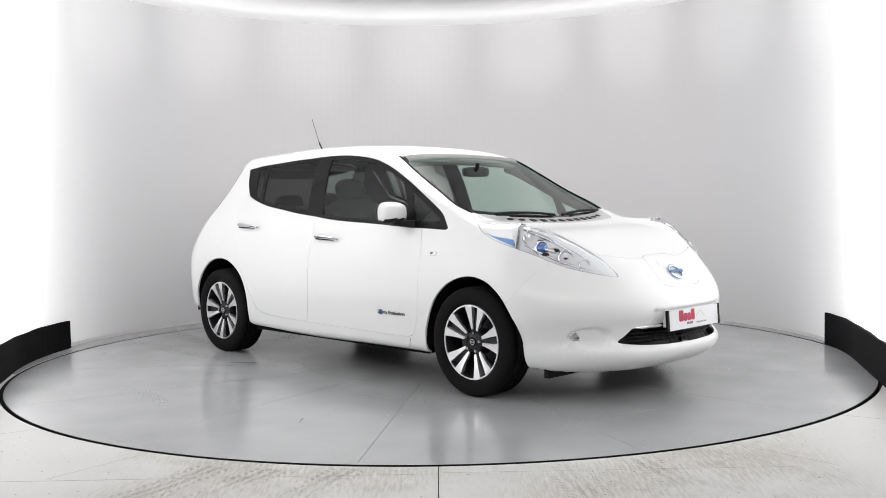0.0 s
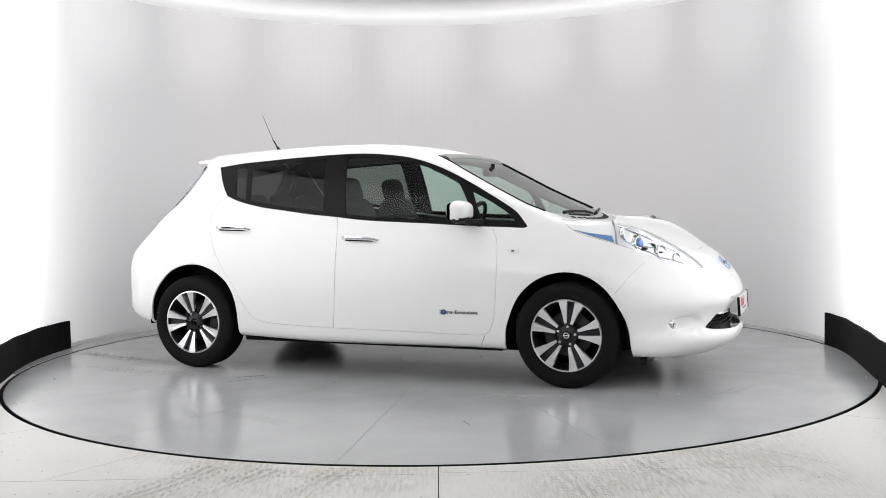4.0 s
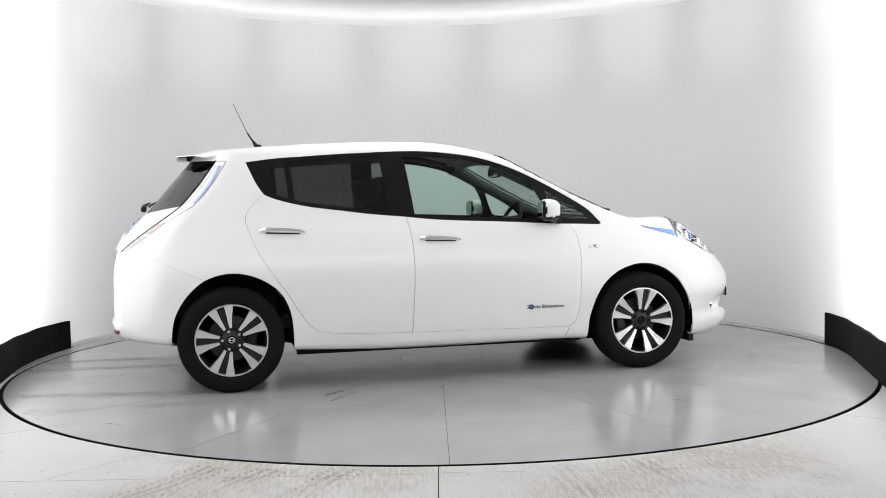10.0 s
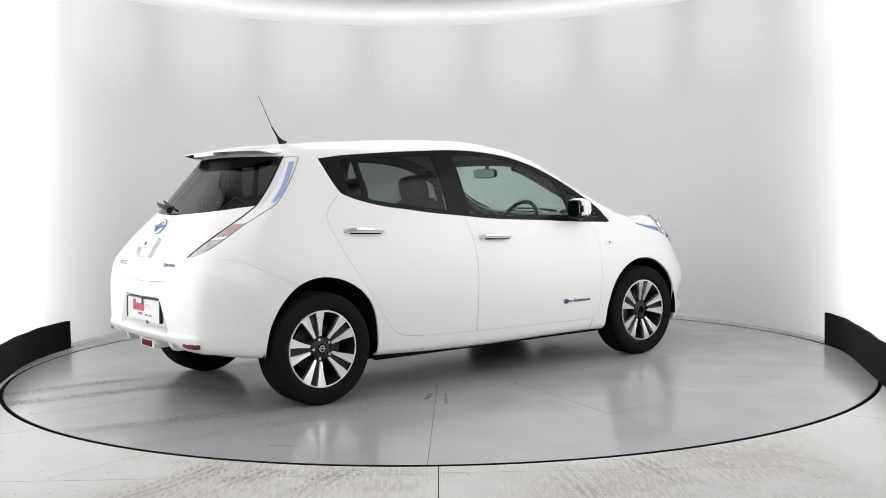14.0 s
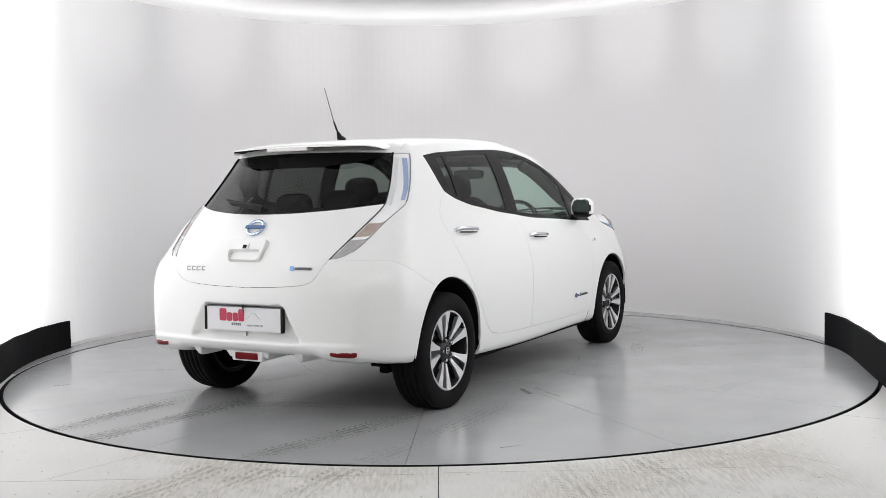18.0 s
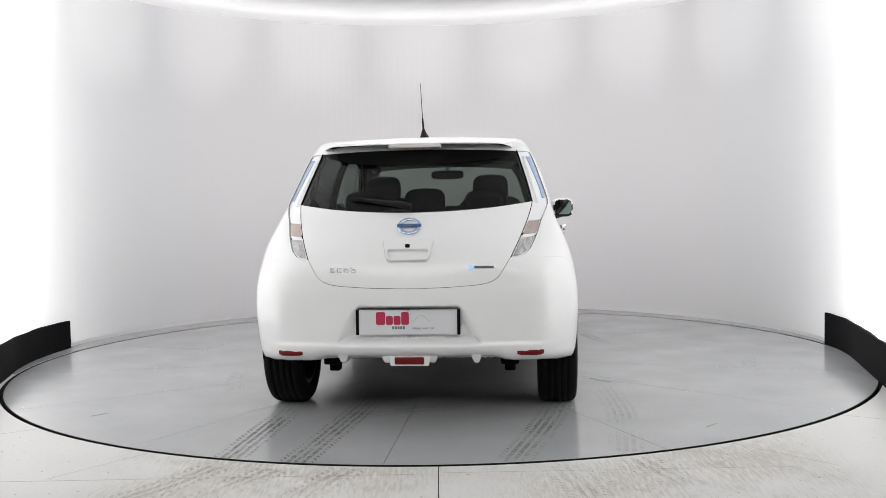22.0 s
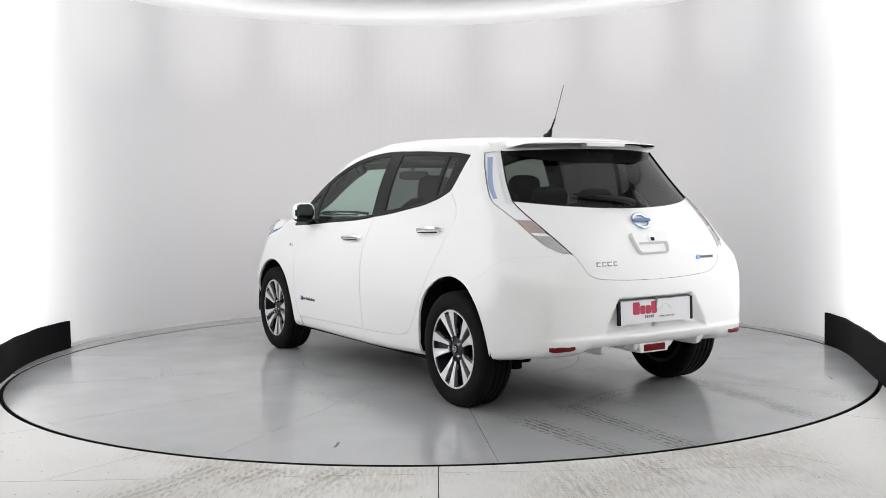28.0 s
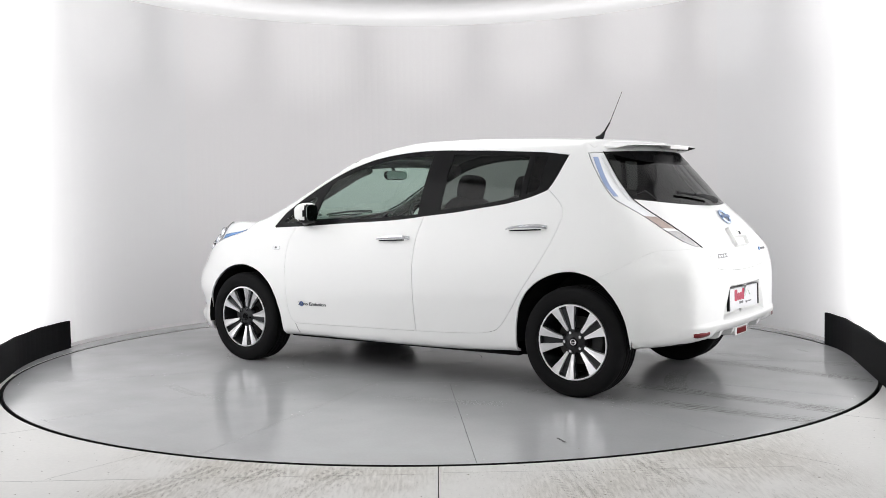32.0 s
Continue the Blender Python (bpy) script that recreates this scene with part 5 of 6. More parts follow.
# --- door handles, side lamps, mirrors, badges
for s, sd in ((1, "left"), (-1, "right")):
    for nm, a, b in (("rear_door", (-1.331, 0.978), (-1.052, 0.965)), ("front_door", (-0.333, 0.908), (-0.066, 0.896))):
        pts = from_side([(a[0] + (b[0] - a[0]) * k / 8, a[1] + (b[1] - a[1]) * k / 8) for k in range(9)])
        n = normal_at(pts)
        bm = bmesh.new()
        prev = None
        for k in range(9):
            f = k / 8
            h = 0.021 * (1 - 0.5 * f ** 2)
            lift = 0.030 + 0.012 * math.sin(math.pi * f)
            if k in (0, 8):
                lift = 0.012
            c = pts[k] + n[k] * lift
            cur = [bm.verts.new(on_car((c[0] + o * n[k][0], s * (c[1] + o * n[k][1]), c[2] + z))) for o, z in ((0.006, h * 0.55), (0.010, 0), (0.006, -h * 0.55), (-0.006, -h * 0.5), (-0.006, h * 0.5))]
            if prev:
                for i in range(5):
                    bm.faces.new((prev[i], prev[(i + 1) % 5], cur[(i + 1) % 5], cur[i]))
            else:
                bm.faces.new(cur)
            prev = cur
        bm.faces.new(prev)
        bmesh.ops.recalc_face_normals(bm, faces=bm.faces)
        hd = part("door_handle", bm, CHROME, body_parts[nm, sd], "chrome door handle")
        # dark strip that paints the chrome's shaded lower half
        low = [on_car((pts[k][0], s * (pts[k][1] + 0.022 + 0.012 * math.sin(math.pi * k / 8)), pts[k][2] - 0.0075 + 0.0035 * k / 8)) for k in range(1, 8)]
        part("grip_shade", tube(bmesh.new(), low, [0.0045] * 5 + [0.004, 0.003], 8), TRIM, hd, "dark strip standing in for shade under the chrome handle", True)
        q = body_frame("side", a[0] + 0.02, a[1])
        if s < 0:
            q = flip_side(q)
        if nm == "front_door":
            add("key_hole", turned([(0.0001, 0.0), (0.006, 0.0), (0.007, -0.002)], 14), TRIM, hd, q @ Matrix.Translation((0, 0, 0.024)) @ Matrix.Rotation(-math.pi / 2, 4, "X"))
    q = body_frame("side", 0.849, 0.831)
    q = q if s > 0 else flip_side(q)
    il = add("side_indicator", rounded_plate(bmesh.new(), 0.072, 0.027, 0.008, 0.0134), PEARL, car, q, "small clear oval side indicator")
    add("indicator_bulb", rounded_plate(bmesh.new(), 0.020, 0.014, 0.002, 0.006, 0.0075), GREYINK, il, q)
    q = body_frame("side", 0.493, 0.447)
    q = q if s > 0 else flip_side(q)
    add("door_badge", text_bm("Zero Emission", 0.044, 0.0015, 0.0006), DARKINK, body_parts["front_door", sd], q @ Matrix.Translation((0, 0, 0.002)) @ Matrix.Diagonal((1, 0.72, 1, 1)), "grey zero emission lettering")
    for r0, r1, mt in ((0.006, 0.0175, NAVY),):
        add("badge_ring", turned([(r0, 0.0), (r0 + 0.001, 0.003), (r1 - 0.001, 0.003), (r1, 0.0)], 20), mt, body_parts["front_door", sd], q @ Matrix.Translation((-0.098, 0, 0.0022)) @ Matrix.Rotation(math.pi / 2, 4, "X"))
    ln = from_side([(0.664 - 0.03 * k / 6, 0.306 - 0.066 * k / 6) for k in range(7)])
    part("sill_seam", tube(bmesh.new(), [on_car((p[0], s * (p[1] + 0.0003), p[2])) for p in ln], 0.0016, 5), GREYINK, car, "thin dark seam in the sill")
    # mirror
    base = part("door_mirror", tube(bmesh.new(), [on_car((0.625, s * 0.77, 1.005)), on_car((0.575, s * 0.83, 1.010)), on_car((0.53, s * 0.88, 1.026))], [0.028, 0.021, 0.02], 10), PLASTIC, body_parts["front_door", sd], "door mirror with white cap on a black foot", True)
    def shell(x0, x1, y0, y1, z0, z1, pw, material, nm, lab, parent, keep):
        bm = bmesh.new()
        bmesh.ops.create_uvsphere(bm, u_segments=36, v_segments=24, radius=1)
        for v in bm.verts:
            c = v.co
            L = (abs(c.x) ** pw + abs(c.y) ** pw + abs(c.z) ** pw) ** (1 / pw)
            c /= L
            c.x = (x0 + x1) / 2 + c.x * (x1 - x0) / 2
            c.z = (z0 + z1) / 2 + c.z * (z1 - z0) / 2
            c.y = s * ((y0 + y1) / 2 + c.y * (y1 - y0) / 2)
        bmesh.ops.delete(bm, geom=[f for f in bm.faces if not keep(f.calc_center_median())], context="FACES")
        for v in bm.verts:
            f = (v.co.x - x0) / (x1 - x0)
            mz = (z0 + z1) / 2 + 0.01
            v.co.z = mz + (v.co.z - mz) * (1 - 0.28 * f ** 2)
            v.co.y += Y0 - s * 0.02 * f
        bmesh.ops.recalc_face_normals(bm, faces=bm.faces)
        return part(nm, bm, material, parent, lab, True)
    shell(0.466, 0.588, 0.795, 0.968, 1.000, 1.150, 3.2, PAINT, "mirror_cap", "white mirror cap", base, lambda c: c.z > 1.028 and c.x > 0.479)
    shell(0.467, 0.586, 0.797, 0.966, 1.001, 1.150, 3.2, PLASTIC, "mirror_housing", "", base, lambda c: c.z <= 1.032 or c.x <= 0.484)
    m = Matrix.Translation(on_car((0.4605, s * 0.882, 1.078))) @ Matrix.Rotation(radians(s * 5), 4, "Z") @ Matrix.Rotation(radians(-90), 4, "Y") @ Matrix.Rotation(radians(90), 4, "Z")
    add("mirror_glass", rounded_plate(bmesh.new(), 0.122, 0.108, 0.003, 0.035), MIRROR, base, m, "silver mirror glass")

# --- number plates: blank white with printed marks
def plate(name, m, w, h, parent, scale):
    pl = add(name, rounded_plate(bmesh.new(), w, h, 0.012, 0.006), PLATE, parent, m, "white show plate with crimson and grey print")
    for sx in (-1, 1):
        add("plate_end", rounded_plate(bmesh.new(), 0.016, h + 0.004, 0.0155, 0.003), TRIM, pl, m @ Matrix.Translation((sx * (w / 2 - 0.006), 0, 0)))
    x = -0.163 * scale
    for k, (bw, bh) in enumerate(((0.048, 0.066), (0.036, 0.046), (0.036, 0.046), (0.040, 0.066))):     # dealer's name as plain blocks
        blk = rounded_plate(bmesh.new(), bw * scale, bh * scale, 0.0012, 0.010 * scale, 0.0118)
        add("print_block", blk, CRIMSON, pl, m @ Matrix.Translation((x + bw * scale / 2, (0.010 + (bh - 0.046) / 2) * scale, 0)))
        x += (bw + 0.003) * scale
    x = -0.075 * scale
    for k in range(5):
        add("print_bar", rounded_plate(bmesh.new(), 0.0105 * scale, 0.015 * scale, 0.0010, 0.003 * scale, 0.0118), GREYINK, pl, m @ Matrix.Translation((x, -0.028 * scale, 0)))
        x += 0.0135 * scale
    add("print_words", text_bm("enjoy your car", 0.019 * scale, 0.0004), GREYINK, pl, m @ Matrix.Translation((0.078 * scale, -0.030 * scale, 0.0125)))
    arc = [(0.015 + 0.105 * k / 14, 0.006 + 0.030 * math.sin(math.pi * min(1, max(0, (k - 2) / 10)))) for k in range(15)]
    add("print_line", tube(bmesh.new(), [(a * scale, b * scale, 0.0125) for a, b in arc], 0.0013 * scale, 5), GREENINK, pl, m)
    return pl


m = frame_at((-2.216, 0.002, 0.5405), (-1, 0, 0.02))
plate("rear_plate", m, 0.528, 0.124, rear_bumper, 1.0)
m = frame_at((2.122, 0.004, 0.458), (1, 0, 0.05))
plate("front_plate", m, 0.540, 0.114, front_bumper, 0.95)
bm = bmesh.new()
box(bm, 2.07, -0.22 + Y0, 0.415, 2.126, 0.22 + Y0, 0.50, 0.004)
part("plate_bracket", bm, PAINT, front_bumper)
part("plate_top_strip", box(bmesh.new(), -2.216, -0.262 + Y0, 0.6045, -2.18, 0.262 + Y0, 0.6085, 0.001), GREYINK, rear_bumper, "thin dark strip over the rear plate")

# --- rear bumper: reflectors, diffuser fins, centre lamp
for s in (1, -1):
    for k, (y0, y1) in enumerate(((0.548, 0.682),)):
        p = from_back([(s * (y0 + (y1 - y0) * i / 8), 0.384) for i in range(9)])
        bm = bmesh.new()
        prev = None
        for i in range(9):
            f = i / 8
            hh = 0.019 * (1 - 0.35 * (2 * f - 1) ** 6) * (0.72 + 0.28 * f)
            c = p[i]
            n = normal_at(p[i:i + 1])[0]
            cur = [bm.verts.new(on_car(c + n * o + np.array([0, 0, z]))) for o, z in ((-0.01, hh), (0.001, hh * 0.95), (0.003, 0), (0.001, -hh * 0.95), (-0.01, -hh))]
            if prev:
                for q in range(4):
                    bm.faces.new((prev[q], cur[q], cur[q + 1], prev[q + 1]))
            prev = cur
        bmesh.ops.recalc_face_normals(bm, faces=bm.faces)
        part("reflector", bm, REDLENS, rear_bumper, "red rear reflector", True)
    for y in (0.342, 0.118):
        bm = bmesh.new()
        cols = [[bm.verts.new((x, s * y + Y0 + k * w, z)) for k in (-1, 1)] for x, z, w in ((-2.216, 0.380, 0.032), (-2.196, 0.334, 0.014), (-2.175, 0.324, 0.012), (-2.02, 0.324, 0.012), (-2.02, 0.380, 0.032))]
        for p, q in zip(cols, cols[1:] + cols[:1]):
            bm.faces.new((p[0], p[1], q[1], q[0]))
        for k in (0, 1):
            bm.faces.new([c[k] for c in cols])
        bmesh.ops.recalc_face_normals(bm, faces=bm.faces)
        bmesh.ops.bevel(bm, geom=list(bm.edges), offset=0.004, segments=2, affect="EDGES")
        part("diffuser_fin", bm, PAINT, rear_bumper)
bm = bmesh.new()
box(bm, -2.212, -0.098 + Y0, 0.314, -2.08, 0.098 + Y0, 0.380, 0.006)
for v in bm.verts:
    v.co.y = Y0 + (v.co.y - Y0) * (1 + 2.2 * (v.co.z - 0.314))
part("fog_lamp_frame", bm, PAINT, rear_bumper)
bm = bmesh.new()
box(bm, -2.217, -0.076 + Y0, 0.322, -2.13, 0.076 + Y0, 0.360, 0.005)
part("rear_fog_lamp", bm, REDLENS, rear_bumper, "red centre fog lamp")
for s in (1, -1):
    bm = bmesh.new()
    box(bm, -1.70, s * 0.50 - 0.05 + Y0, 0.235, -1.30, s * 0.50 + 0.05 + Y0, 0.29, 0.01)
    box(bm, -1.64, s * 0.50 - 0.03 + Y0, 0.19, -1.56, s * 0.50 + 0.03 + Y0, 0.25, 0.008)
    part("suspension_arm", bm, UNDER, car, "black rear suspension arm")
    bm = bmesh.new()
    box(bm, -1.12, s * 0.77 - 0.03 + Y0, 0.205, 0.76, s * 0.77 + 0.02 + Y0, 0.245, 0.006)
    part("sill_flange", bm, UNDER, car, "black seam under the sill")
    bm = bmesh.new()
    box(bm, 1.60, s * 0.56 - 0.14 + Y0, 0.14, 1.64, s * 0.56 + 0.14 + Y0, 0.22, 0.006)
    part("air_deflector", bm, PLASTIC, car, "black air deflector ahead of the wheel")
bm = bmesh.new()
box(bm, -1.80, -0.60 + Y0, 0.285, 1.75, 0.60 + Y0, 0.40, 0.03)
box(bm, -1.10, -0.58 + Y0, 0.175, 1.0, 0.58 + Y0, 0.30, 0.02)
part("battery_tray", bm, UNDER, car, "black underfloor battery tray")

# --- front bumper: grille slats, silver strips, fog lamps
for z in (0.345, 0.368, 0.391, 0.414):
    pts = from_front([(y, z) for y in np.linspace(-0.41, 0.41, 15)])
    part("grille_slat", tube(bmesh.new(), [on_car((p[0] - 0.03, p[1], p[2])) for p in pts], 0.006, 6), PLASTIC, front_bumper)
for s in (1, -1):
    pts = from_front([(s * y, 0.430) for y in np.linspace(0.22, 0.41, 6)])
    part("grille_strip", tube(bmesh.new(), [on_car((p[0] - 0.002, p[1], p[2])) for p in pts], [0.009, 0.010, 0.010, 0.009, 0.008, 0.004], 6), SILVER, front_bumper, "silver strip in the grille")
    p = from_front([(s * 0.650, 0.386)])
    m = Matrix.Translation(on_car((p[0][0] + 0.006, s * 0.648, 0.390))) @ Matrix.Rotation(radians(-90 * 0), 4, "Z") @ Vector((1, s * 0.35, 0)).to_track_quat("Y", "Z").to_matrix().to_4x4()
    fl = add("fog_lamp", turned([(0.0001, 0.004), (0.008, 0.006), (0.014, 0.003), (0.022, 0.006), (0.029, 0.003), (0.031, 0.0)], 24), surface("fog_lens", (0.5, 0.5, 0.52), 0.08, metal=0.8, coat=1.0), front_bumper, m, "round clear fog lamp", True)
    add("fog_ring", turned([(0.031, 0.0), (0.032, 0.010), (0.036, 0.008), (0.038, -0.02)], 24), CHROME, fl, m, smooth=True)
# ---------------------------------------------------------------- cabin
def cushion(bm, x0, y0, z0, x1, y1, z1, pw=4.0):
    """A soft block: a superellipsoid."""
    made = bmesh.ops.create_uvsphere(bm, u_segments=20, v_segments=14, radius=1)["verts"]
    for v in made:
        c = v.co
        c /= (abs(c.x) ** pw + abs(c.y) ** pw + abs(c.z) ** pw) ** (1 / pw)
        v.co = ((x0 + x1) / 2 + c.x * (x1 - x0) / 2, (y0 + y1) / 2 + c.y * (y1 - y0) / 2, (z0 + z1) / 2 + c.z * (z1 - z0) / 2)
    return made


def lean(bm, verts, x, z, deg):
    bmesh.ops.rotate(bm, verts=verts, cent=(x, 0, z), matrix=Matrix.Rotation(radians(deg), 3, "Y"))


def seat(x, y):
    bm = bmesh.new()
    cushion(bm, x - 0.02, y - 0.26, 0.44, x + 0.52, y + 0.26, 0.64)
    st = part("seat", bm, CABIN, car, "dark grey fabric front seat", True)
    bm = bmesh.new()
    v = cushion(bm, x - 0.13, y - 0.255, 0.52, x + 0.04, y + 0.255, 1.20)
    lean(bm, v, x, 0.55, -14)
    part("backrest", bm, CABIN, st, smooth=True)
    bm = bmesh.new()
    v = cushion(bm, x - 0.10, y - 0.118, 1.165, x + 0.02, y + 0.118, 1.345, 3.5)
    lean(bm, v, x, 0.55, -14)
    part("headrest", bm, CABIN, st, smooth=True)


seat(-0.30, 0.325)
seat(-0.30, -0.40)
bm = bmesh.new()
cushion(bm, -1.05, -0.64 + Y0, 0.42, -0.52, 0.64 + Y0, 0.66, 6)
bench = part("rear_bench", bm, CABIN, car, "dark grey fabric rear bench", True)
bm = bmesh.new()
v = cushion(bm, -1.18, -0.63 + Y0, 0.55, -1.03, 0.63 + Y0, 1.13, 7)
lean(bm, v, -1.1, 0.55, -16)
part("backrest", bm, CABIN, bench, smooth=True)
for y in (0.36, 0.0, -0.36):
    bm = bmesh.new()
    v = cushion(bm, -1.17, y - 0.12 + Y0, 1.10, -1.06, y + 0.12 + Y0, 1.235 if y else 1.25, 3.5)
    lean(bm, v, -1.1, 0.55, -16)
    part("headrest", bm, CABIN, bench, smooth=True)
bm = bmesh.new()
box(bm, -1.75, -0.66 + Y0, 0.36, 1.0, 0.66 + Y0, 0.43)
box(bm, -2.0, -0.52 + Y0, 0.43, -1.22, 0.52 + Y0, 0.70)
part("cabin_floor", bm, CABIN, car)
bm = bmesh.new()
made = bmesh.ops.create_grid(bm, x_segments=16, y_segments=24, size=1)["verts"]
for v in made:
    f, g = (v.co.x + 1) / 2, v.co.y
    x = 0.62 + 0.46 * f - 0.13 * g * g * f
    v.co = (x, 0.69 * g + Y0, 0.955 + 0.035 * f - 0.30 * max(0, 0.25 - f) + 0.045 * math.exp(-((g + 0.52) / 0.24) ** 2) * (1 - f))
dash = part("dashboard", bm, PLASTIC, car, "black moulded dashboard", True)
bm = bmesh.new()
box(bm, 0.60, -0.68 + Y0, 0.55, 0.66, 0.68 + Y0, 0.885, 0.02)
part("dash_front", bm, PLASTIC, dash)
bm = bmesh.new()
n, k = 36, 8
rings = [[bm.verts.new(((0.185 + 0.015 * math.cos(2 * math.pi * j / k)) * math.cos(2 * math.pi * i / n), (0.185 + 0.015 * math.cos(2 * math.pi * j / k)) * math.sin(2 * math.pi * i / n), 0.015 * math.sin(2 * math.pi * j / k))) for j in range(k)] for i in range(n)]
for i in range(n):
    for j in range(k):
        bm.faces.new((rings[i][j], rings[(i + 1) % n][j], rings[(i + 1) % n][(j + 1) % k], rings[i][(j + 1) % k]))
mw = Matrix.Translation((0.40, -0.37 + Y0, 0.962)) @ Matrix.Rotation(radians(-63), 4, "Y")
sw = add("steering_wheel", bm, PLASTIC, car, mw, "black steering wheel", True)
add("wheel_centre", rounded_plate(bmesh.new(), 0.14, 0.34, 0.03, 0.05, -0.02), PLASTIC, sw, mw)
bm = bmesh.new()
cushion(bm, 0.405, -0.125 + Y0, 1.305, 0.44, 0.125 + Y0, 1.375, 4)
im = part("inner_mirror", bm, PLASTIC, car, "dark interior mirror", True)
add("mirror_glass", rounded_plate(bmesh.new(), 0.235, 0.058, 0.003, 0.02), MIRROR, im, Matrix.Translation((0.4035, Y0, 1.340)) @ Matrix.Rotation(radians(-90), 4, "Y") @ Matrix.Rotation(radians(90), 4, "Z"))
part("stalk", tube(bmesh.new(), [(0.43, Y0, 1.35), (0.44, Y0, 1.40)], 0.014, 8), PLASTIC, im)
for s in (1, -1):
    bm = bmesh.new()
    cushion(bm, 0.17, s * 0.32 - 0.20 + Y0, 1.405, 0.31, s * 0.32 + 0.20 + Y0, 1.425, 6)
    part("sun_visor", bm, LINING, car, "light grey sun visor", True)
# ---------------------------------------------------------------- turntable
turntable = new("turntable")
tagged(turntable, "round grey painted turntable of wedge plates with tyre marks", "turntable")
R_IN, R_HUB, SECTORS = 1.0, 0.30, 14


def ring_piece(r0, r1, a0, a1, gap, z0, z1, steps):
    """A flat ring sector with a narrow joint all round."""
    bm = bmesh.new()
    rows = []
    for r in (r0 + gap, r1 - gap if r1 < RIM else r1):
        da = gap / r
        rows.append([(r * math.cos(a), r * math.sin(a)) for a in np.linspace(a0 + da, a1 - da, steps + 1)])
    lo = [[bm.verts.new((x, y, z0)) for x, y in q] for q in rows]
    hi = [[bm.verts.new((x, y, z1)) for x, y in q] for q in rows]
    for i in range(steps):
        bm.faces.new((hi[0][i], hi[1][i], hi[1][i + 1], hi[0][i + 1]))
        bm.faces.new((hi[0][i + 1], lo[0][i + 1], lo[0][i], hi[0][i]))
        bm.faces.new((hi[1][i], lo[1][i], lo[1][i + 1], hi[1][i + 1]))
    for i in (0, steps):
        bm.faces.new((hi[0][i], lo[0][i], lo[1][i], hi[1][i]))
    bmesh.ops.recalc_face_normals(bm, faces=bm.faces)
    return bm


part("base", lathe([(0.0001, -0.008), (RIM - 0.002, -0.008), (RIM - 0.002, -0.06)], 120), DARKGAP, turntable, "dark base under the plates")
for k in range(SECTORS):
    a = radians(180) + k * 2 * math.pi / SECTORS
    part("floor_plate", ring_piece(R_IN, RIM, a, a + 2 * math.pi / SECTORS, 0.0012, -0.05, 0.0, 20), DISC, turntable)
    for r in (1.12, 1.95, 2.03, RIM - 0.07):
        for s in (-1, 1):
            bm = bmesh.new()
            bmesh.ops.create_cone(bm, cap_ends=True, segments=10, radius1=0.0052, radius2=0.0048, depth=0.0016, matrix=Matrix.Translation((r * math.cos(a + s * 0.035 / r), r * math.sin(a + s * 0.035 / r), 0.0006)))
            part("screw", bm, STEEL, turntable)
# black strip over the plates' grey side so the gap reads dark
part("edge_strip", lathe([(RIM - 0.0015, 0.0012), (RIM + 0.004, 0.0004), (RIM + 0.004, -0.058)], 180), RUBBER, turntable, "black strip round the turntable's edge, keeping the gap dark")
part("inner_plate", ring_piece(R_HUB, R_IN, 0, 2 * math.pi, 0.0008, -0.05, 0.0, 96), DISC, turntable)
part("hub_plate", lathe([(0.0001, 0.0), (R_HUB - 0.003, 0.0), (R_HUB - 0.003, -0.05)], 60), DISC, turntable)


def thickness(ob, value):
    """How thick the dirt lies, point by point."""
    at = ob.data.attributes.new("thickness", "FLOAT", "POINT")
    at.data.foreach_set("value", [value(v.co) for v in ob.data.vertices])


def tyre_track(parent, ctrl, z, name, material, ribs=4, pitch=0.048, width=0.026):
    """The print of a tyre: parallel ribs along a bent line."""
    line = smooth_line([(x, y, 0) for x, y in ctrl], 0.022)
    d = np.gradient(line, axis=0)
    n = np.stack([-d[:, 1], d[:, 0]], -1)
    n /= np.linalg.norm(n, axis=1, keepdims=True)
    d /= np.linalg.norm(d, axis=1, keepdims=True)
    bm = bmesh.new()
    for r in range(ribs):
        o = (r - (ribs - 1) / 2) * pitch
        lugs = ribs > 2 and r in (0, ribs - 1)         # outer ribs print as slanted lugs
        prev = None
        for i, (p, q, e) in enumerate(zip(line, n, d)):
            lean_by = 0.012 if lugs else 0.0
            cur = [bm.verts.new((p[0] + q[0] * (o + w) + e[0] * lean_by * k, p[1] + q[1] * (o + w) + e[1] * lean_by * k, z)) for k, w in ((-1, -width / 2), (1, width / 2))]
            if prev and not (lugs and i % 2):
                bm.faces.new((prev[0], cur[0], cur[1], prev[1]))
            prev = cur
    return part(name, bm, material, parent, "faint grey tyre print")


for part_of, track in zip((1.0, 1.0, 0.75, 0.45), (((-2.91, 0.40), (-2.3, 0.34), (-1.6, 0.28), (-1.0, 0.30)), ((-2.84, 0.72), (-2.3, 0.70), (-1.75, 0.69), (-1.1, 0.75)),
              ((-2.86, -0.57), (-2.3, -0.69), (-1.8, -0.78), (-1.2, -0.85), (-0.6, -0.86)),
              ((-2.68, -1.08), (-2.2, -1.12), (-1.7, -1.13), (-1.0, -1.08), (-0.2, -0.98), (0.5, -0.88)))):
    ob = tyre_track(turntable, track, 0.0009, "tyre_mark", STAIN, 5, 0.036, 0.022)
    thickness(ob, lambda c: part_of * min(1.0, max(0.15, (math.hypot(c.x, c.y) - 1.25) / 1.1)))
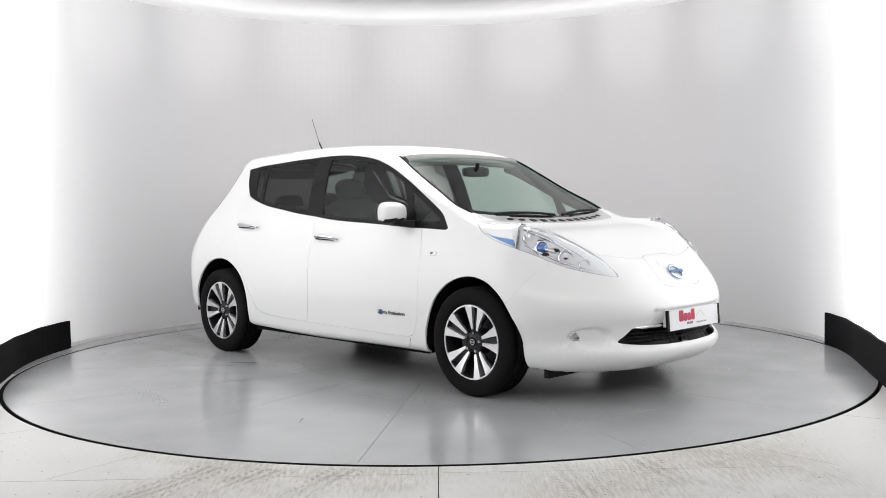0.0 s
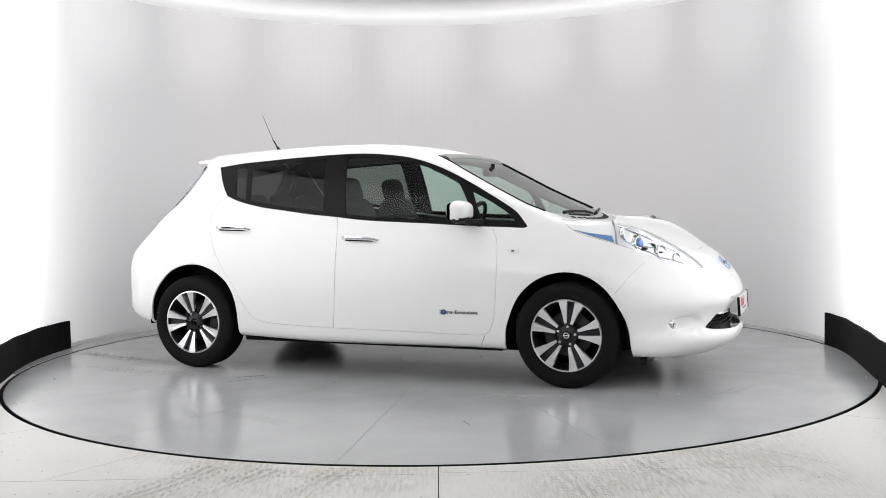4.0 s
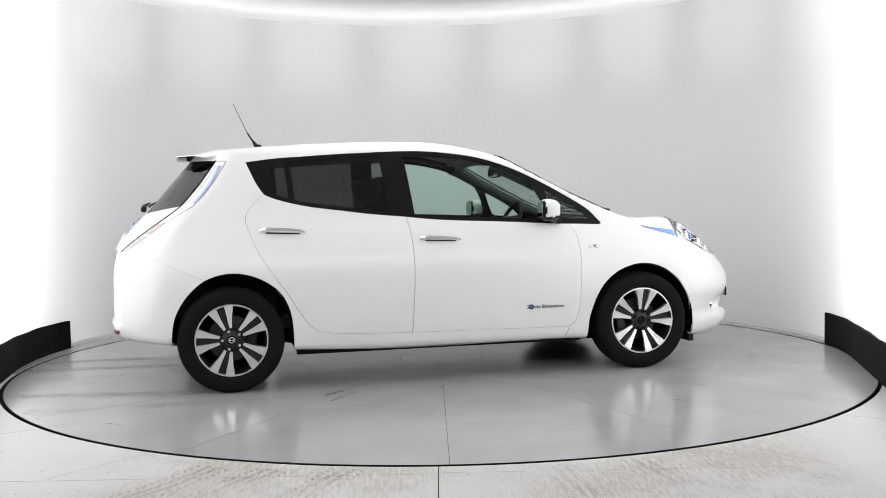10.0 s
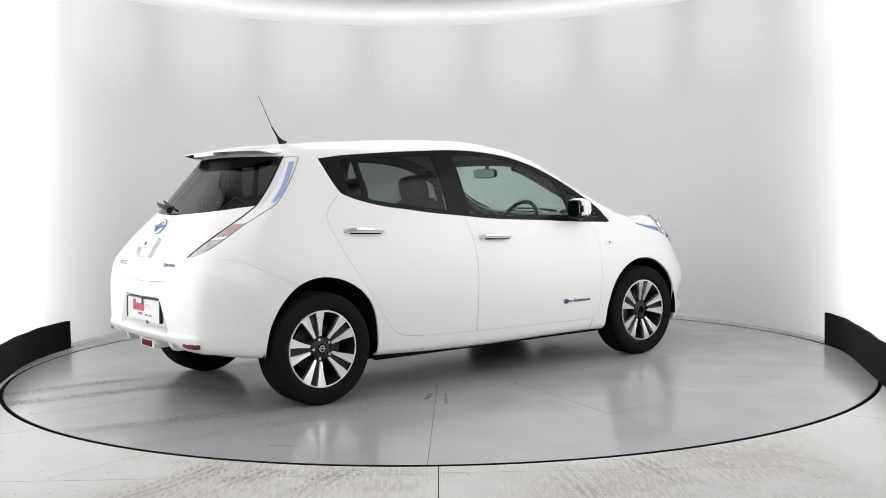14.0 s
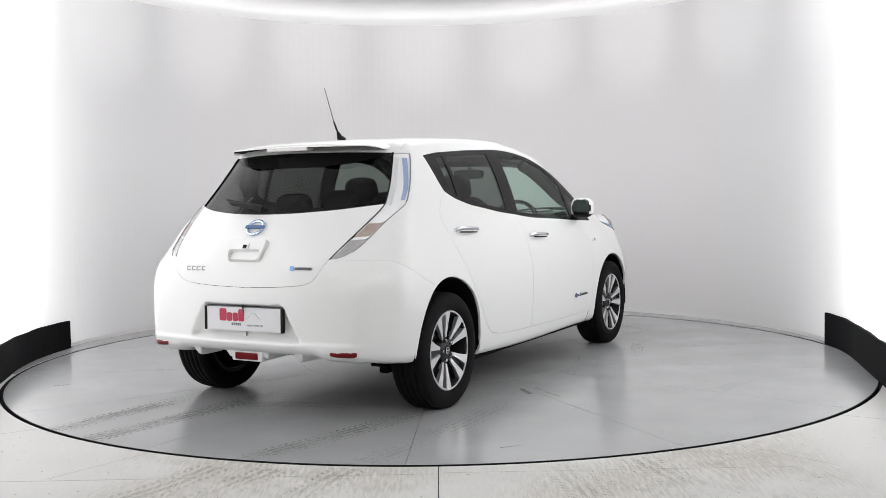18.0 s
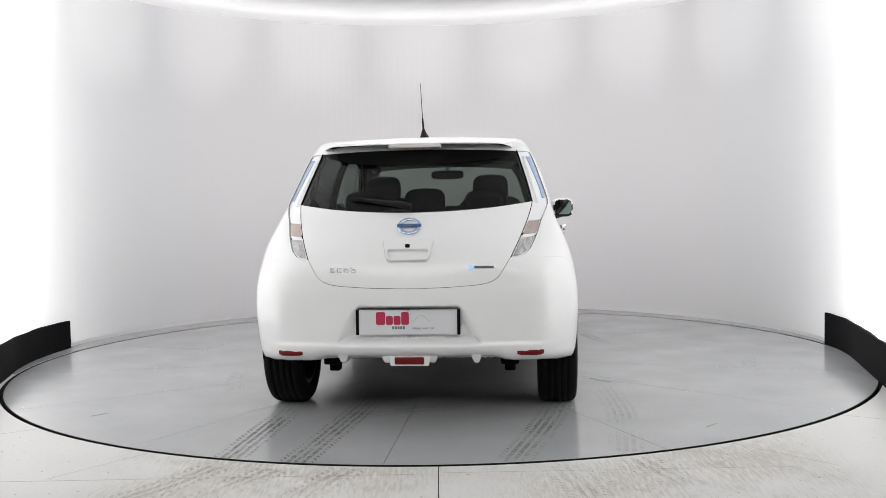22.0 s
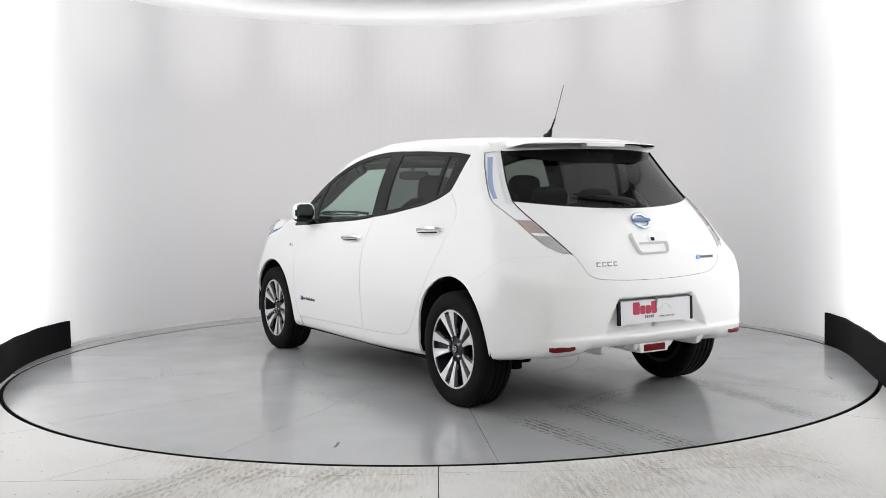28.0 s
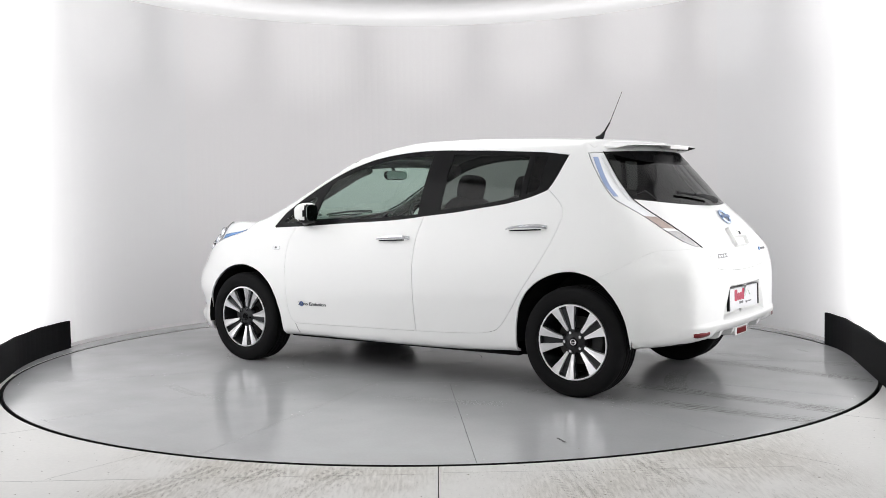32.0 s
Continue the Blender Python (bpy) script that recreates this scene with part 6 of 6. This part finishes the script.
for a, b, w in (((-0.99, -1.15), (-0.86, -1.03), 0.03), ((-0.80, -1.09), (-0.98, -1.33), 0.016), ((-0.22, -1.0), (-0.30, -1.18), 0.02), ((-1.9, 1.7), (-1.98, 1.76), 0.014), ((0.9, -1.9), (0.96, -1.97), 0.010), ((-2.1, -1.6), (-2.2, -1.52), 0.010)):
    tyre_track(turntable, (a, b), 0.0011, "scuff", SCUFF, 1, 0, w)

rnd = random.Random(5)


def specks(count, place, z):
    """Crumbs of dirt, thin and irregular, joined into one mesh."""
    bm = bmesh.new()
    for _ in range(count):
        x, y = place()
        r = rnd.uniform(0.0015, 0.005)
        vs = [bm.verts.new((x + r * rnd.uniform(0.5, 1.4) * math.cos(a), y + r * rnd.uniform(0.5, 1.4) * math.sin(a), z)) for a in (0, 1.1, 2.2, 3.3, 4.4, 5.4)]
        bm.faces.new(vs)
    return bm


def on_disc():
    r, a = RIM * math.sqrt(rnd.uniform(0.08, 0.97)), rnd.uniform(0, 2 * math.pi)
    return r * math.cos(a), r * math.sin(a)


def on_floor():
    while True:
        x, y = rnd.uniform(-2.4, 2.4), rnd.uniform(-4.2, -1.4)
        if math.hypot(x, y) > RIM + 0.05:
            return x, y


part("dirt_specks", specks(140, on_disc, 0.0013), SCUFFDARK, turntable, "small dark specks of dirt")
for a, b, w in (((0.55, -1.3), (1.5, -1.05), 0.05), ((-0.5, 1.35), (-1.3, 1.15), 0.06), ((1.2, 0.9), (1.7, 0.35), 0.05), ((-1.7, -0.4), (-1.95, 0.3), 0.07), ((0.2, 1.9), (0.9, 1.75), 0.04), ((-0.7, -2.1), (0.1, -2.25), 0.05), ((2.0, -1.0), (2.2, -0.4), 0.05)):
    mid = ((a[0] + b[0]) / 2 + 0.03, (a[1] + b[1]) / 2 + 0.03)
    ob = tyre_track(turntable, (a, mid, b), 0.0006, "rub_mark", DUST, 2, w, w * 0.9)
    ob["label"] = "pale dusty rub mark"
    at = ob.data.attributes.new("thickness", "FLOAT", "POINT")
    n = len(ob.data.vertices)
    at.data.foreach_set("value", [math.sin(math.pi * (i % (n // 2)) / (n // 2)) for i in range(n)])
# fixed floor: joints, prints that run on towards the camera, tan dirt
bm = bmesh.new()
box(bm, -0.0215, -9.4, -0.004, -0.0165, -RIM - 0.02, 0.0006)
tagged(part("trim_joint", bm, DARKGAP), "dark joint between floor slabs", "joint", kind="structure")
for y, x0, x1 in ((-3.075, -1.9, -0.03), (-3.06, 0.0, 1.5)):
    tagged(part("trim_joint", box(bmesh.new(), x0, y - 0.0012, -0.003, x1, y + 0.0012, 0.0005), STEEL), "faint joint between floor slabs", "joint", kind="structure")
for k in (-2.36, -2.05, -1.1, -0.79):
    x0, y0 = (RIM + 0.03) * math.cos(k), (RIM + 0.03) * math.sin(k)
    bm = tube(bmesh.new(), [(x0, y0, -0.0005), (x0 + 0.9 * math.cos(k * 0.8 - 0.3), y0 + 0.45 * math.sin(k * 0.8 - 0.3), -0.0005)], 0.0012, 4)
    tagged(part("trim_joint", bm, STEEL), "faint joint between floor slabs", "joint", kind="structure")
marks = new("floor_marks")
tagged(marks, "grey tyre prints and tan dirt on the concrete floor", "floor marks", kind="stuff")


part("dirt_specks", specks(260, on_floor, 0.0014), SCUFFDARK, marks, "small dark specks of dirt")


for track in (((-0.73, -2.96), (-0.86, -3.2), (-1.05, -3.6)), ((-0.40, -2.97), (-0.52, -3.25), (-0.66, -3.7)), ((0.50, -2.99), (0.56, -3.3), (0.60, -3.7)), ((0.86, -2.88), (0.95, -3.2), (1.05, -3.6)), ((-1.0, -2.9), (-1.15, -3.2), (-1.35, -3.5))):
    ob = tyre_track(marks, track, 0.0012, "tyre_mark", FLOORSTAIN, 4, 0.05, 0.03)
    thickness(ob, lambda c: max(0.0, min(1, (c.y + 3.65) / 0.55)))
for cx, half in ((-0.70, 0.85), (0.95, 0.85)):
    verts, faces = [], []
    n, m = 24, 12
    for j in range(m + 1):
        for i in range(n + 1):
            x = cx + half * (2 * i / n - 1)
            y1 = -math.sqrt((RIM + 0.03) ** 2 - x * x)
            verts.append((x, y1 + (-4.1 - y1) * j / m, 0.0008))
    for j in range(m):
        for i in range(n):
            q = j * (n + 1) + i
            faces.append((q, q + n + 1, q + n + 2, q + 1))
    ob = part_mesh("dirt", mesh_of("dirt", verts, faces, TANDIRT), marks, "tan dirt on concrete")
    thickness(ob, lambda c: max(0.0, 1 - ((c.x - cx) / half) ** 2) ** 0.8)


# ---------------------------------------------------------------- what moves
def motions():
    """The turntable turns at an even pace and carries the car."""
    rows = [(t, pose(0, 0, 0, 0, 0, -46.05 + 5.9504 * t)) for t in (0, 4, 8, 12, 16, 20, 24, 28, 32)]
    walk(turntable, rows)
    walk(car, rows)


motions()
